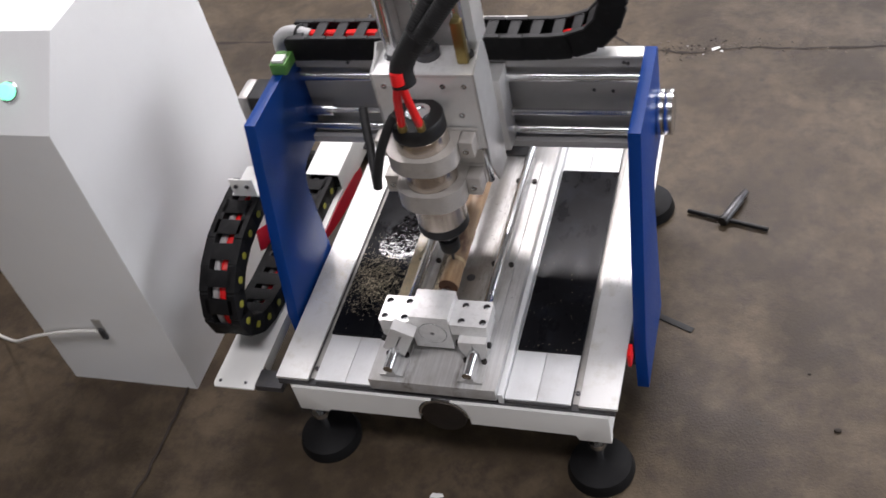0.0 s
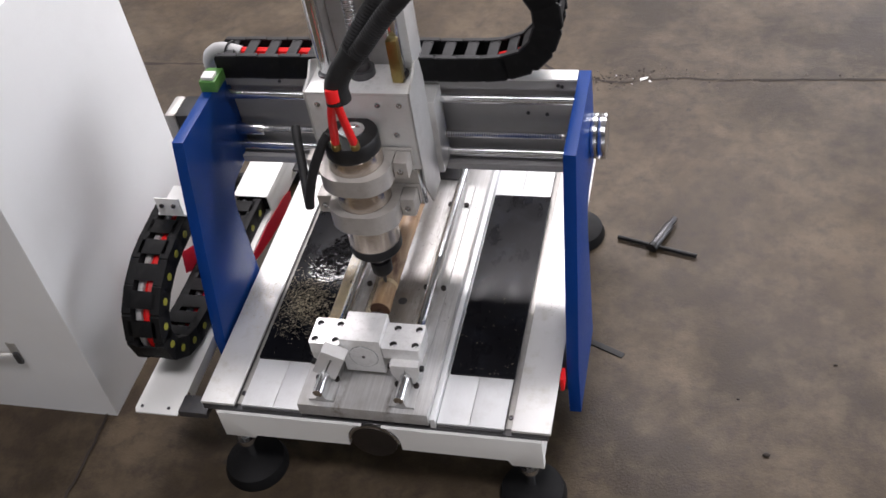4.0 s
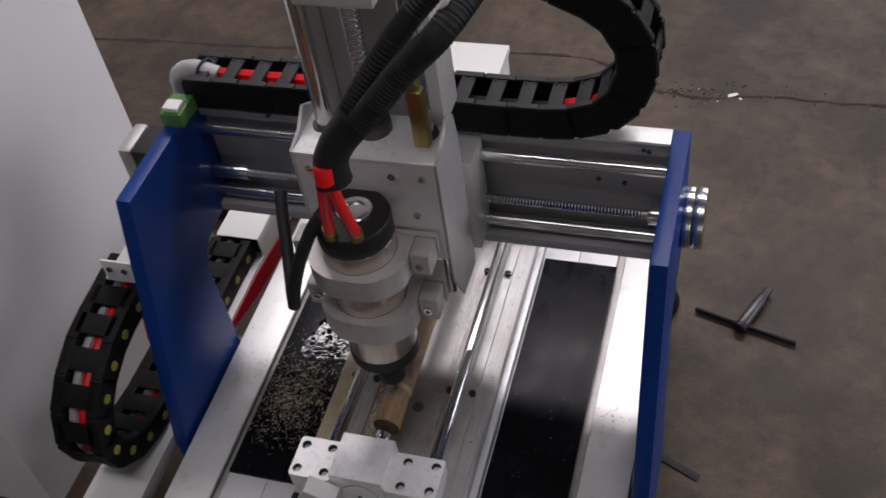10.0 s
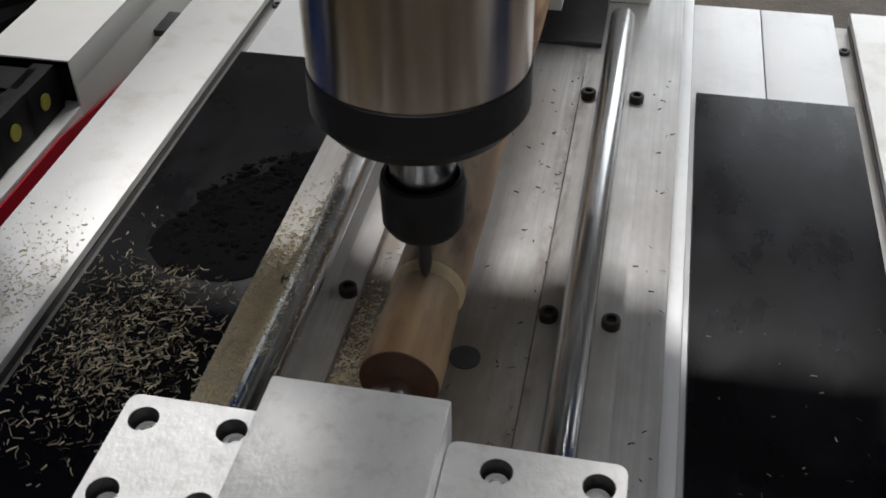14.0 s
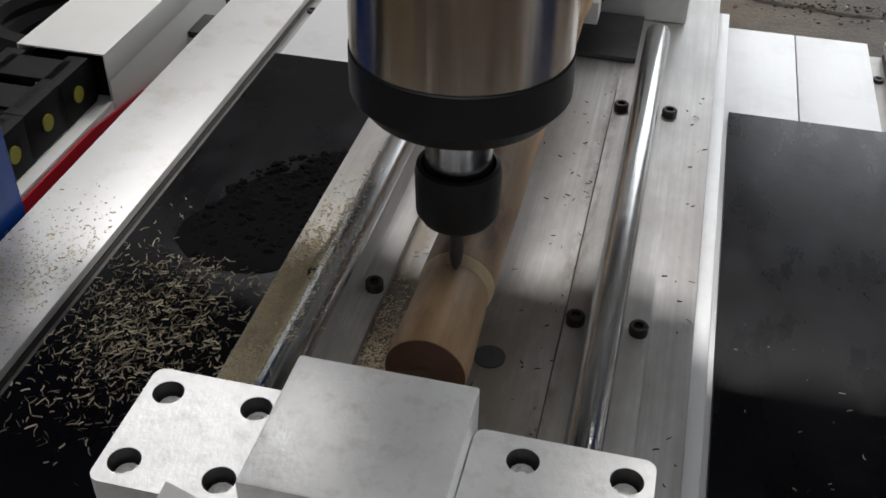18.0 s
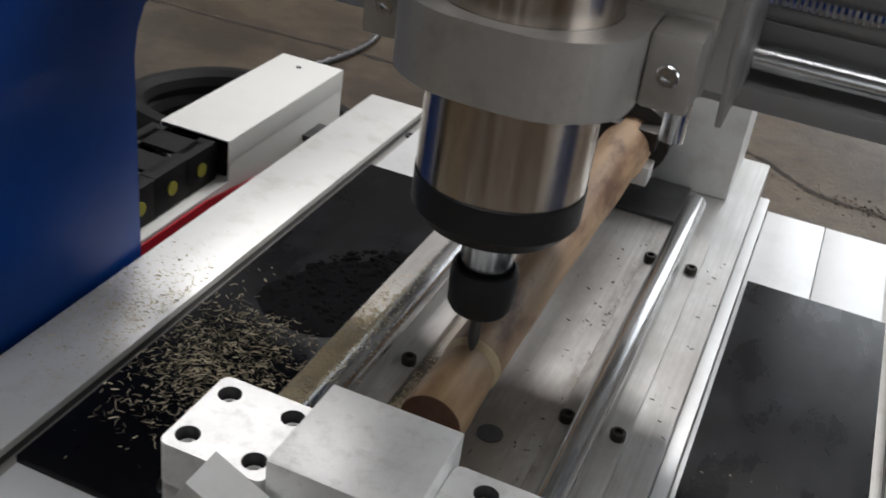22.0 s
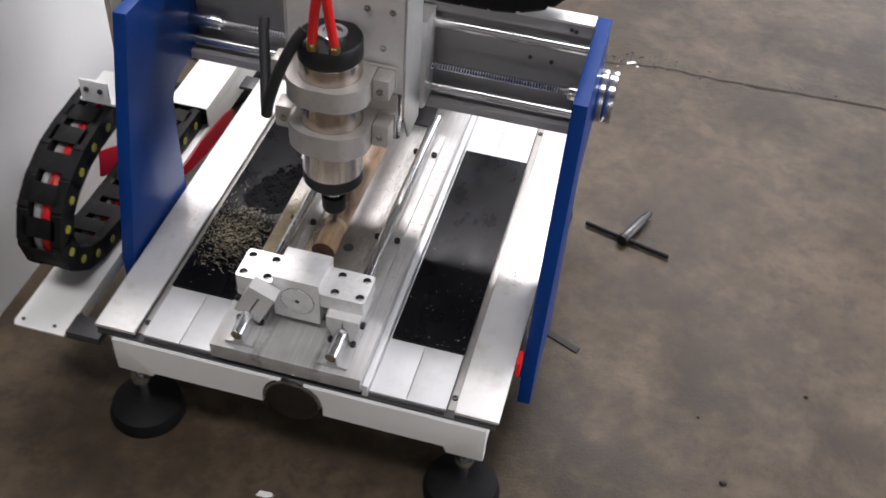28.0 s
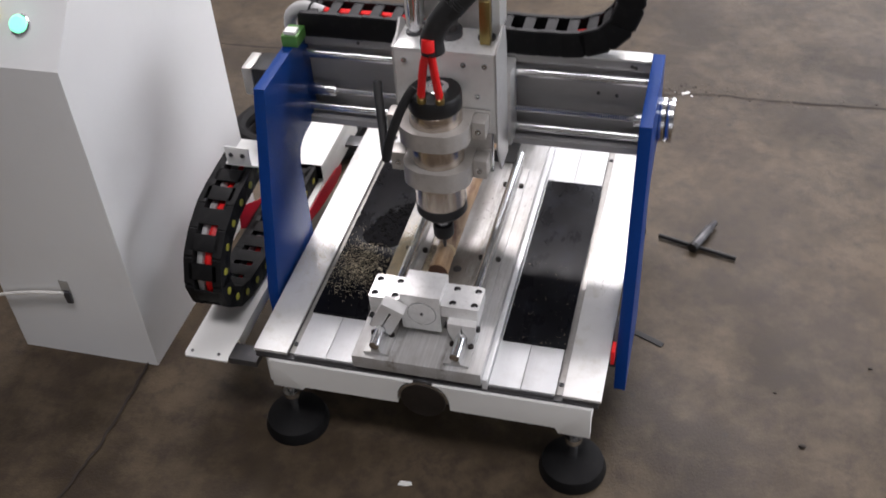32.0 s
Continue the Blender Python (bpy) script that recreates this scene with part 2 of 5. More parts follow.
def concrete():
    m = bpy.data.materials.new("stained_concrete")
    m.use_nodes = True
    nt = m.node_tree
    bsdf = nt.nodes["Principled BSDF"]
    coord = nt.nodes.new("ShaderNodeTexCoord").outputs["Object"]
    a, b, c, d = noise_node(nt, coord, 1.3, 5, 0.62), noise_node(nt, coord, 5.0, 7, 0.7), noise_node(nt, coord, 26, 6, 0.7), noise_node(nt, coord, 220, 3, 0.6)
    streak = noise_node(nt, coord, 3.4, 8, 0.7)
    sheen = noise_node(nt, coord, 2.3, 6, 0.66)
    col = mix_rgb(nt, ramp(nt, a, 0.40, 0.62), (0.036, 0.0258, 0.0155, 1), (0.086, 0.0622, 0.0385, 1))
    col = mix_rgb(nt, ramp(nt, b, 0.44, 0.80), col, (0.135, 0.103, 0.067, 1))
    n3 = nt.nodes.new("ShaderNodeMath")
    n3.operation = 'MULTIPLY'
    n3.inputs[1].default_value = 0.45
    nt.links.new(ramp(nt, streak, 0.52, 0.63), n3.inputs[0])
    col = mix_rgb(nt, n3.outputs[0], col, (0.027, 0.018, 0.014, 1))
    n = nt.nodes.new("ShaderNodeMath")
    n.operation = 'MULTIPLY'
    n.inputs[1].default_value = 0.7
    nt.links.new(ramp(nt, c, 0.46, 0.70), n.inputs[0])
    col = mix_rgb(nt, n.outputs[0], col, (0.033, 0.023, 0.019, 1))
    vor = nt.nodes.new("ShaderNodeTexVoronoi")
    vor.inputs["Scale"].default_value = 6.0
    nt.links.new(coord, vor.inputs["Vector"])
    spot = nt.nodes.new("ShaderNodeMapRange")
    spot.inputs["From Min"].default_value, spot.inputs["From Max"].default_value = 0.05, 0.03
    nt.links.new(vor.outputs["Distance"], spot.inputs[0])
    n2 = nt.nodes.new("ShaderNodeMath")
    n2.operation = 'MULTIPLY'
    n2.inputs[1].default_value = 0.6
    nt.links.new(spot.outputs[0], n2.inputs[0])
    col = mix_rgb(nt, n2.outputs[0], col, (0.03, 0.025, 0.022, 1))
    nt.links.new(col, bsdf.inputs["Base Color"])
    bsdf.inputs["Specular IOR Level"].default_value = 0.22
    mr = nt.nodes.new("ShaderNodeMapRange")
    mr.inputs["To Min"].default_value, mr.inputs["To Max"].default_value = 0.26, 0.68
    nt.links.new(sheen, mr.inputs[0])
    nt.links.new(mr.outputs[0], bsdf.inputs["Roughness"])
    bp = nt.nodes.new("ShaderNodeBump")
    bp.inputs["Strength"].default_value, bp.inputs["Distance"].default_value = 0.25, 0.004
    mx = nt.nodes.new("ShaderNodeMath")
    mx.operation = 'ADD'
    nt.links.new(c, mx.inputs[0])
    nt.links.new(d, mx.inputs[1])
    nt.links.new(mx.outputs[0], bp.inputs["Height"])
    nt.links.new(bp.outputs[0], bsdf.inputs["Normal"])
    return m


def wood(name, low, high, patch, grain):
    m = bpy.data.materials.new(name)
    m.use_nodes = True
    nt = m.node_tree
    bsdf = nt.nodes["Principled BSDF"]
    coord = nt.nodes.new("ShaderNodeTexCoord").outputs["Object"]
    g = noise_node(nt, coord, grain, 5, 0.6, (1, 0.06, 1))
    k = noise_node(nt, coord, 38, 5, 0.6, (1, 0.35, 1))
    col = mix_rgb(nt, ramp(nt, g, 0.3, 0.7), (*low, 1), (*high, 1))
    col = mix_rgb(nt, ramp(nt, k, 0.50, 0.64), col, (*patch, 1))
    nt.links.new(col, bsdf.inputs["Base Color"])
    bsdf.inputs["Roughness"].default_value = 0.48
    return m


def stained_bed():
    """Planed aluminium with long tool marks, oily brown stains round the workpiece, grime along the rails and shade
    painted behind the front.
    """
    m = bpy.data.materials.new("planed_aluminium_bed")
    m.use_nodes = True
    nt = m.node_tree
    bsdf = nt.nodes["Principled BSDF"]
    coord = nt.nodes.new("ShaderNodeTexCoord").outputs["Object"]
    marks = noise_node(nt, coord, 420, 3, 0.6, (1, 0.02, 1))
    cloud = noise_node(nt, coord, 17, 6, 0.65, (1, 0.45, 1))
    grime = noise_node(nt, coord, 60, 6, 0.7, (1, 0.3, 1))
    col = mix_rgb(nt, ramp(nt, marks, 0.3, 0.7), (0.47, 0.47, 0.465, 1), (0.62, 0.62, 0.615, 1))
    col = mix_rgb(nt, ramp(nt, cloud, 0.42, 0.75), col, (0.38, 0.36, 0.33, 1))
    sep = nt.nodes.new("ShaderNodeSeparateXYZ")
    nt.links.new(coord, sep.inputs[0])

    def band(axis, centre, half):
        d = nt.nodes.new("ShaderNodeMath")
        d.operation = 'SUBTRACT'
        d.inputs[1].default_value = centre
        nt.links.new(sep.outputs[axis], d.inputs[0])
        a = nt.nodes.new("ShaderNodeMath")
        a.operation = 'ABSOLUTE'
        nt.links.new(d.outputs[0], a.inputs[0])
        r = nt.nodes.new("ShaderNodeMapRange")
        r.interpolation_type = 'SMOOTHSTEP'
        r.inputs["From Min"].default_value, r.inputs["From Max"].default_value = half, 0.25 * half
        nt.links.new(a.outputs[0], r.inputs[0])
        return r.outputs[0]

    def times(a, b, k=1.0):
        n = nt.nodes.new("ShaderNodeMath")
        n.operation = 'MULTIPLY'
        for socket, v in ((n.inputs[0], a), (n.inputs[1], b)):
            if hasattr(v, "is_linked"):
                nt.links.new(v, socket)
            else:
                socket.default_value = v
        return times(n.outputs[0], k) if k != 1.0 else n.outputs[0]

    oil = times(times(band("X", -0.012, 0.075), band("Y", 0.20, 0.15)), ramp(nt, cloud, 0.22, 0.55), 0.6)
    col = mix_rgb(nt, oil, col, (0.17, 0.115, 0.065, 1))
    # duller reflection behind the front, put into the colour as mottled shade
    darkened = times(band("Y", 0.30, 0.24), ramp(nt, cloud, 0.3, 0.6), 0.5)
    col = mix_rgb(nt, darkened, col, (0.24, 0.225, 0.20, 1))
    edge = times(band("X", 0.036, 0.010), ramp(nt, grime, 0.42, 0.62), 0.7)
    col = mix_rgb(nt, edge, col, (0.13, 0.11, 0.09, 1))
    edge = times(band("X", -0.046, 0.012), ramp(nt, grime, 0.38, 0.6), 0.8)
    col = mix_rgb(nt, edge, col, (0.15, 0.115, 0.075, 1))
    dust = times(times(band("X", -0.097, 0.035), band("Y", 0.21, 0.16)), ramp(nt, grime, 0.25, 0.6), 0.8)
    col = mix_rgb(nt, dust, col, (0.66, 0.57, 0.39, 1))
    bare = nt.nodes.new("ShaderNodeMapRange")
    bare.inputs["To Min"].default_value, bare.inputs["To Max"].default_value = 0.28, 0.0
    nt.links.new(dust, bare.inputs[0])
    nt.links.new(bare.outputs[0], bsdf.inputs["Metallic"])
    nt.links.new(col, bsdf.inputs["Base Color"])
    mr = nt.nodes.new("ShaderNodeMapRange")
    mr.inputs["To Min"].default_value, mr.inputs["To Max"].default_value = 0.28, 0.5
    nt.links.new(cloud, mr.inputs[0])
    nt.links.new(mr.outputs[0], bsdf.inputs["Roughness"])
    b = nt.nodes.new("ShaderNodeBump")
    b.inputs["Strength"].default_value, b.inputs["Distance"].default_value = 0.06, 0.002
    nt.links.new(marks, b.inputs["Height"])
    nt.links.new(b.outputs[0], bsdf.inputs["Normal"])
    return m


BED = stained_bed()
SLUDGE = material("dull_oil_sludge", (0.006, 0.006, 0.006), 0.85, 0.0, 0.4, 60, 300, 0.1, gloss=0.04)
CRUMB = material("broken_concrete", (0.115, 0.092, 0.075), 0.85, 0.0, 0.4, 60, 300, 0.3)
FLAKE_GLINT = material("white_flake_glint", (0.75, 0.75, 0.74), 0.25, 0.0, 0.1, 60, 300, 0.1)
CONCRETE = concrete()
WOOD = wood("raw_turned_wood", (0.20, 0.115, 0.06), (0.50, 0.335, 0.20), (0.12, 0.055, 0.028), 60)
LIT_WOOD = wood("lit_cut_edge", (0.52, 0.39, 0.22), (0.66, 0.52, 0.32), (0.42, 0.30, 0.16), 120)
WOOD_CUT = wood("freshly_cut_wood", (0.24, 0.145, 0.075), (0.36, 0.24, 0.132), (0.19, 0.11, 0.055), 120)
WOOD_END = material("dark_wood_end_grain", (0.075, 0.03, 0.013), 0.7, 0.0, 0.35, 60, 300, 0.2)


# ---------------------------------------------------------------- mesh tools
def thing(name, base, label, category, group="", kind=""):
    e = new(name)
    e.empty_display_size = 0.05
    e.matrix_world = pose(*base)
    tagged(e, label, category, group, kind)
    return e


def part(name, bm, mat, parent=None, label="", smooth=True):
    me = bpy.data.meshes.new(name)
    bmesh.ops.recalc_face_normals(bm, faces=bm.faces[:])
    bm.to_mesh(me)
    bm.free()
    me.materials.append(mat)
    if smooth:
        me.polygons.foreach_set("use_smooth", [True] * len(me.polygons))
        me.set_sharp_from_angle(angle=radians(35))
    ob = new(name, me)
    if parent:
        ob.parent = parent
        top = parent
        shift = Matrix()
        while top:
            shift = shift @ top.matrix_basis.inverted() if top.parent is None else shift
            top = top.parent
        ob.matrix_parent_inverse = shift if parent.parent is None else Matrix()
    if label:
        tagged(ob, label)
    return ob


def box(x0, x1, y0, y1, z0, z1, bevel=0.001, bm=None, turn=None):
    bm = bm or bmesh.new()
    c = Matrix.Translation(((x0 + x1) / 2, (y0 + y1) / 2, (z0 + z1) / 2))
    if turn:
        c = c @ turn
    r = bmesh.ops.create_cube(bm, size=1, matrix=c @ Matrix.Diagonal((x1 - x0, y1 - y0, z1 - z0, 1)))
    if bevel:
        edges = list({e for v in r["verts"] for e in v.link_edges})
        bmesh.ops.bevel(bm, geom=edges, offset=bevel, segments=2, affect='EDGES', profile=0.6)
    return bm


def along(p0, p1):
    """A turn and place that takes z to the line from p0 to p1, with its length."""
    p0, p1 = Vector(p0), Vector(p1)
    d = p1 - p0
    return Matrix.Translation((p0 + p1) / 2) @ d.to_track_quat('Z', 'Y').to_matrix().to_4x4(), d.length


def cyl(p0, p1, r, seg=24, bevel=0.0, bm=None, r2=None):
    bm = bm or bmesh.new()
    m, h = along(p0, p1)
    r_ = bmesh.ops.create_cone(bm, cap_ends=True, segments=seg, radius1=r, radius2=r if r2 is None else r2, depth=h, matrix=m)
    if bevel:
        edges = [e for e in {e for v in r_["verts"] for e in v.link_edges} if len(e.link_faces) == 2 and e.calc_face_angle(0) > 1.0]
        bmesh.ops.bevel(bm, geom=edges, offset=bevel, segments=2, affect='EDGES', profile=0.5)
    return bm


def lathe(profile, x, y, seg=40, bm=None):
    """Turns (radius, z) pairs round the upright line through x, y."""
    bm = bm or bmesh.new()
    rings = []
    for r, z in profile:
        rings.append([bm.verts.new((x + r * math.cos(2 * math.pi * k / seg), y + r * math.sin(2 * math.pi * k / seg), z)) for k in range(seg)])
    for a, b in zip(rings, rings[1:]):
        for k in range(seg):
            bm.faces.new((a[k], a[(k + 1) % seg], b[(k + 1) % seg], b[k]))
    bm.faces.new(rings[0][::-1])
    bm.faces.new(rings[-1])
    return bm


def prism(poly, axis, a, b, bevel=0.0, bm=None):
    """A flat outline pushed along an axis from a to b."""
    bm = bm or bmesh.new()
    put = {'x': lambda u, v, w: (w, u, v), 'y': lambda u, v, w: (u, w, v), 'z': lambda u, v, w: (u, v, w)}[axis]
    lo = [bm.verts.new(put(u, v, a)) for u, v in poly]
    hi = [bm.verts.new(put(u, v, b)) for u, v in poly]
    n = len(poly)
    faces = [bm.faces.new(lo[::-1]), bm.faces.new(hi)]
    faces += [bm.faces.new((lo[k], lo[(k + 1) % n], hi[(k + 1) % n], hi[k])) for k in range(n)]
    if bevel:
        edges = [e for f in faces[:2] for e in f.edges]
        bmesh.ops.bevel(bm, geom=edges, offset=bevel, segments=2, affect='EDGES', profile=0.6)
    return bm


def smooth_path(points, steps=8):
    """A Catmull-Rom line through the points."""
    p = [Vector(q) for q in points]
    p = [2 * p[0] - p[1]] + p + [2 * p[-1] - p[-2]]
    out = []
    for i in range(1, len(p) - 2):
        for k in range(steps):
            t = k / steps
            a, b, c, d = p[i - 1], p[i], p[i + 1], p[i + 2]
            out.append(0.5 * (2 * b + (c - a) * t + (2 * a - 5 * b + 4 * c - d) * t * t + (3 * b - a - 3 * c + d) * t ** 3))
    return out + [p[-2]]


def tube(points, r, seg=10, steps=8, bm=None, ripple=0.0, pitch=0.004):
    bm = bm or bmesh.new()
    path = smooth_path(points, steps)
    if ripple:
        fine = [path[0]]
        for a, b in zip(path, path[1:]):
            n = max(1, int((b - a).length / (pitch / 2)))
            fine += [a.lerp(b, k / n) for k in range(1, n + 1)]
        path = fine
    rings, side = [], None
    for i, p in enumerate(path):
        d = (path[min(i + 1, len(path) - 1)] - path[max(i - 1, 0)]).normalized()
        side = d.orthogonal().normalized() if side is None else (side - d * side.dot(d)).normalized()
        other = d.cross(side)
        rr = r + (ripple if i % 2 else -ripple)
        rings.append([bm.verts.new(p + rr * (math.cos(2 * math.pi * k / seg) * side + math.sin(2 * math.pi * k / seg) * other)) for k in range(seg)])
    for a, b in zip(rings, rings[1:]):
        for k in range(seg):
            bm.faces.new((a[k], a[(k + 1) % seg], b[(k + 1) % seg], b[k]))
    bm.faces.new(rings[0][::-1])
    bm.faces.new(rings[-1])
    return bm


def resample(path, step):
    out, left = [path[0]], step
    for a, b in zip(path, path[1:]):
        seg = (b - a).length
        while seg >= left:
            a = a.lerp(b, left / seg)
            out.append(a)
            seg = (b - a).length
            left = step
        left -= seg
    return out


def socket_screw(center, normal, r, parent, mat, name="screw", tall=0.62):
    """A cap screw with a hexagonal hollow."""
    bm = bmesh.new()
    rings = [(r, 0), (r, (tall - 0.12) * r), (0.88 * r, tall * r), (0.55 * r, tall * r), (0.5 * r, (tall - 0.47) * r)]
    m = Matrix.Translation(center) @ Vector(normal).to_track_quat('Z', 'Y').to_matrix().to_4x4()
    loops = [[bm.verts.new(m @ Vector((q * math.cos(math.pi * k / 6), q * math.sin(math.pi * k / 6), h))) for k in range(12)] for q, h in rings]
    for a, b in zip(loops, loops[1:]):
        for k in range(12):
            bm.faces.new((a[k], a[(k + 1) % 12], b[(k + 1) % 12], b[k]))
    bm.faces.new(loops[-1])
    bm.faces.new(loops[0][::-1])
    return part(name, bm, mat, parent)


# ---------------------------------------------------------------- the hall
bm = bmesh.new()
bmesh.ops.create_grid(bm, x_segments=8, y_segments=8, size=0.5, matrix=pose(0, 1, 0) @ Matrix.Diagonal((2 * HALL_X, HALL_Y1 - HALL_Y0, 1, 1)))
tagged(part("floor", bm, CONCRETE), "stained brown-grey concrete workshop floor", "floor", kind="structure")


def wall(name, boxes):
    bm = bmesh.new()
    for b in boxes:
        box(*b, bevel=0, bm=bm)
    return tagged(part(name, bm, WALL_PAINT, smooth=False), "plain plastered workshop wall", "wall", kind="structure")


W = 0.25
na, nb = HALL_Y1, HALL_Y1 + W
wall("wall_north", [(-HALL_X - W, 0.2, na, nb, 0, HALL_Z), (4.2, HALL_X + W, na, nb, 0, HALL_Z), (0.2, 4.2, na, nb, 4.6, HALL_Z)])
sa, sb = HALL_Y0 - W, HALL_Y0
panels = [(-HALL_X - W, HALL_X + W, sa, sb, 0, 0.3), (-HALL_X - W, HALL_X + W, sa, sb, 2.9, HALL_Z)]
edges_x = [-HALL_X - W] + [x for wx in SOUTH_FILL_SLOTS for x in (wx - 0.18, wx + 0.18)] + [HALL_X + W]
panels += [(x0, x1, sa, sb, 0.3, 2.9) for x0, x1 in zip(edges_x[::2], edges_x[1::2])]
wall("wall_south", panels)
wall("wall_west", [(-HALL_X - W, -HALL_X, HALL_Y0, HALL_Y1, 0, HALL_Z)])
for nm, s in (("wall_east", 1),):
    a, b = sorted((s * HALL_X, s * (HALL_X + W)))
    wall(nm, [(a, b, HALL_Y0, HALL_Y1, 0, 1.0), (a, b, HALL_Y0, HALL_Y1, 4.5, HALL_Z), (a, b, HALL_Y0, -3, 1.0, 4.5), (a, b, 6, HALL_Y1, 1.0, 4.5)])
# unseen uprights, added so that metal mirrors the window in streaks
bars = bmesh.new()
for k in range(1, 6):
    box(HALL_X - 0.06, HALL_X + 0.1, -3 + 1.5 * k - 0.05, -3 + 1.5 * k + 0.05, 1.0, 4.5, 0, bars)
tagged(part("added_window_bars", bars, WALL_PAINT, smooth=False), "unseen uprights added to the window for streaked reflections", "window frame", kind="structure")
sx0, sx1, sy0, sy1 = SKYLIGHT
bm = bmesh.new()
ux0, ux1, uy0, uy1 = SKYLIGHT_ADDED
for b in ((-HALL_X, HALL_X, HALL_Y0, uy0), (-HALL_X, HALL_X, uy1, sy0), (-HALL_X, HALL_X, sy1, HALL_Y1), (-HALL_X, sx0, sy0, sy1), (sx1, HALL_X, sy0, sy1), (-HALL_X, ux0, uy0, uy1), (ux1, HALL_X, uy0, uy1)):
    box(*b, HALL_Z, HALL_Z + 0.15, bevel=0, bm=bm)
tagged(part("ceiling", bm, CEILING, smooth=False), "grey workshop roof with a long skylight and an added second opening", "ceiling", kind="structure")


def floor_strip(name, points, width, mat, label, kind="structure", z=0.0035, ragged=0.2):
    bm = bmesh.new()
    path = smooth_path([(*p, z) for p in points], 28)
    rows = []
    for i, p in enumerate(path):
        d = (path[min(i + 1, len(path) - 1)] - path[max(i - 1, 0)]).normalized()
        s = Vector((-d.y, d.x, 0)) * width * max(0.06, 0.47 + ragged * (0.5 * noise.noise(p * 24) + 0.4 * noise.noise(p * 90)))
        jig = Vector((-d.y, d.x, 0)) * (0.005 * noise.noise(p * 9) + 0.004 * noise.noise(p * 37))
        rows.append((bm.verts.new(p + s + jig), bm.verts.new(p - s + jig)))
    for a, b in zip(rows, rows[1:]):
        bm.faces.new((a[0], a[1], b[1], b[0]))
    return tagged(part(name, bm, mat), label, "floor joint" if mat is GROOVE else "floor marking", kind=kind)


floor_strip("floor_joint", [(-0.56, 0.25), (-0.556, -0.02), (-0.56, -0.14), (-0.575, -0.24)], 0.005, GROOVE, "dark dirty joint in the concrete floor")
floor_strip("floor_joint", [(-2.0, 1.17), (-0.9, 1.186), (-0.3, 1.215), (-0.05, 1.236), (0.06, 1.228), (0.11, 1.192), (0.15, 1.158), (0.22, 1.143), (0.28, 1.138), (0.34, 1.150), (0.42, 1.155), (0.5, 1.152), (0.59, 1.155), (0.9, 1.163), (1.6, 1.166), (3, 1.17)], 0.0065, GROOVE, "dark dirty joint in the concrete floor", z=0.0008, ragged=1.1)
floor_strip("floor_marking_white", [(-1.25, -0.20), (-0.95, -0.245), (-0.75, -0.262), (-0.55, -0.275), (-0.3, -0.29)], 0.022, WHITE_LINE, "worn white edge of a painted floor line")
floor_strip("floor_marking_yellow", [(-1.3, -0.245), (-0.95, -0.3), (-0.7, -0.325), (-0.4, -0.34)], 0.075, YELLOW_LINE, "worn yellow painted floor line")

# ---------------------------------------------------------------- router table
table = thing("router_table", (0, 0.33, 0), "aluminium router table with T-slots on a white frame with round feet", "machine table")
Z = 0.19
for x0, x1 in ((-0.281, -0.2235), (0.2245, 0.2835)):
    part("edge_board", box(x0, x1, 0, 0.66, 0.1845, Z, 0.0012), ALU, table)
for x0, x1, y1 in ((-0.2125, -0.1595, 0.66), (-0.1588, -0.111, 0.66), (0.1085, 0.1585, 0.66), (0.1592, 0.2125, 0.66)):
    part("slab", box(x0, x1, 0.003, y1, 0.1832, Z - 0.003, 0.0008), ALU_SLAB, table)
for x0, x1 in ((-0.2125, -0.113), (0.1115, 0.2145)):
    part("bed_panel", box(x0, x1, 0.097, 0.518, Z - 0.0028, Z + 0.0022, 0.0008), BLACK_BOARD, table, "black plastic bed panel")
for x in (-0.2185, 0.2185, 0.1045):
    part("slot_channel", box(x - 0.006, x + 0.006, 0.010, 0.655, 0.1776, 0.1792, 0.0003), MILLED, table, "sunken T-slot channel")
# dark strips between the boards and the base plate
for x0, x1 in ((-0.279, -0.2245), (-0.2105, -0.111), (0.1105, 0.2105), (0.2245, 0.279)):
    part("under_board_strip", box(x0, x1, 0.0, 0.655, 0.1776, 0.183, 0.0004), DARK_STEEL, table, "dark strip under the boards")
part("base_plate", box(-0.2795, 0.2795, -0.001, 0.655, 0.1725, 0.1773, 0.0006), DARK_STEEL, table, "black base plate")
# white frame
poly = [(-0.256, 0.1722), (-0.256, 0.112), (-0.205, 0.110), (-0.2, 0.118), (0.215, 0.119), (0.22, 0.106), (0.27, 0.106), (0.27, 0.1722)]
arc = [(0.003 + 0.043 * math.cos(math.pi * k / 16), 0.136 + 0.043 * math.sin(math.pi * k / 16)) for k in range(17)]
arc = [(x, min(z, 0.1712)) for x, z in arc]
notched = poly[:4] + [(-0.040, 0.1182)] + arc[::-1] + [(0.046, 0.1186)] + poly[4:]
part("frame_panel", prism(notched, 'y', -0.006, 0.008, 0.0006), WHITE_PAINT, table, "white front frame panel with a round notch")
part("frame_panel", prism(poly, 'y', 0.63, 0.644, 0.001), WHITE_PAINT, table, "white rear frame panel")
for s in (-1, 1):
    part("frame_side", box(s * 0.262 - 0.006, s * 0.262 + 0.006, 0.0085, 0.6295, 0.106, 0.1595, 0.001), WHITE_PAINT, table)
housing = part("bearing_housing", cyl((0.003, -0.008, 0.134), (0.003, 0.03, 0.134), 0.037, 44, 0.002), RUST, table, "dark round bearing housing")
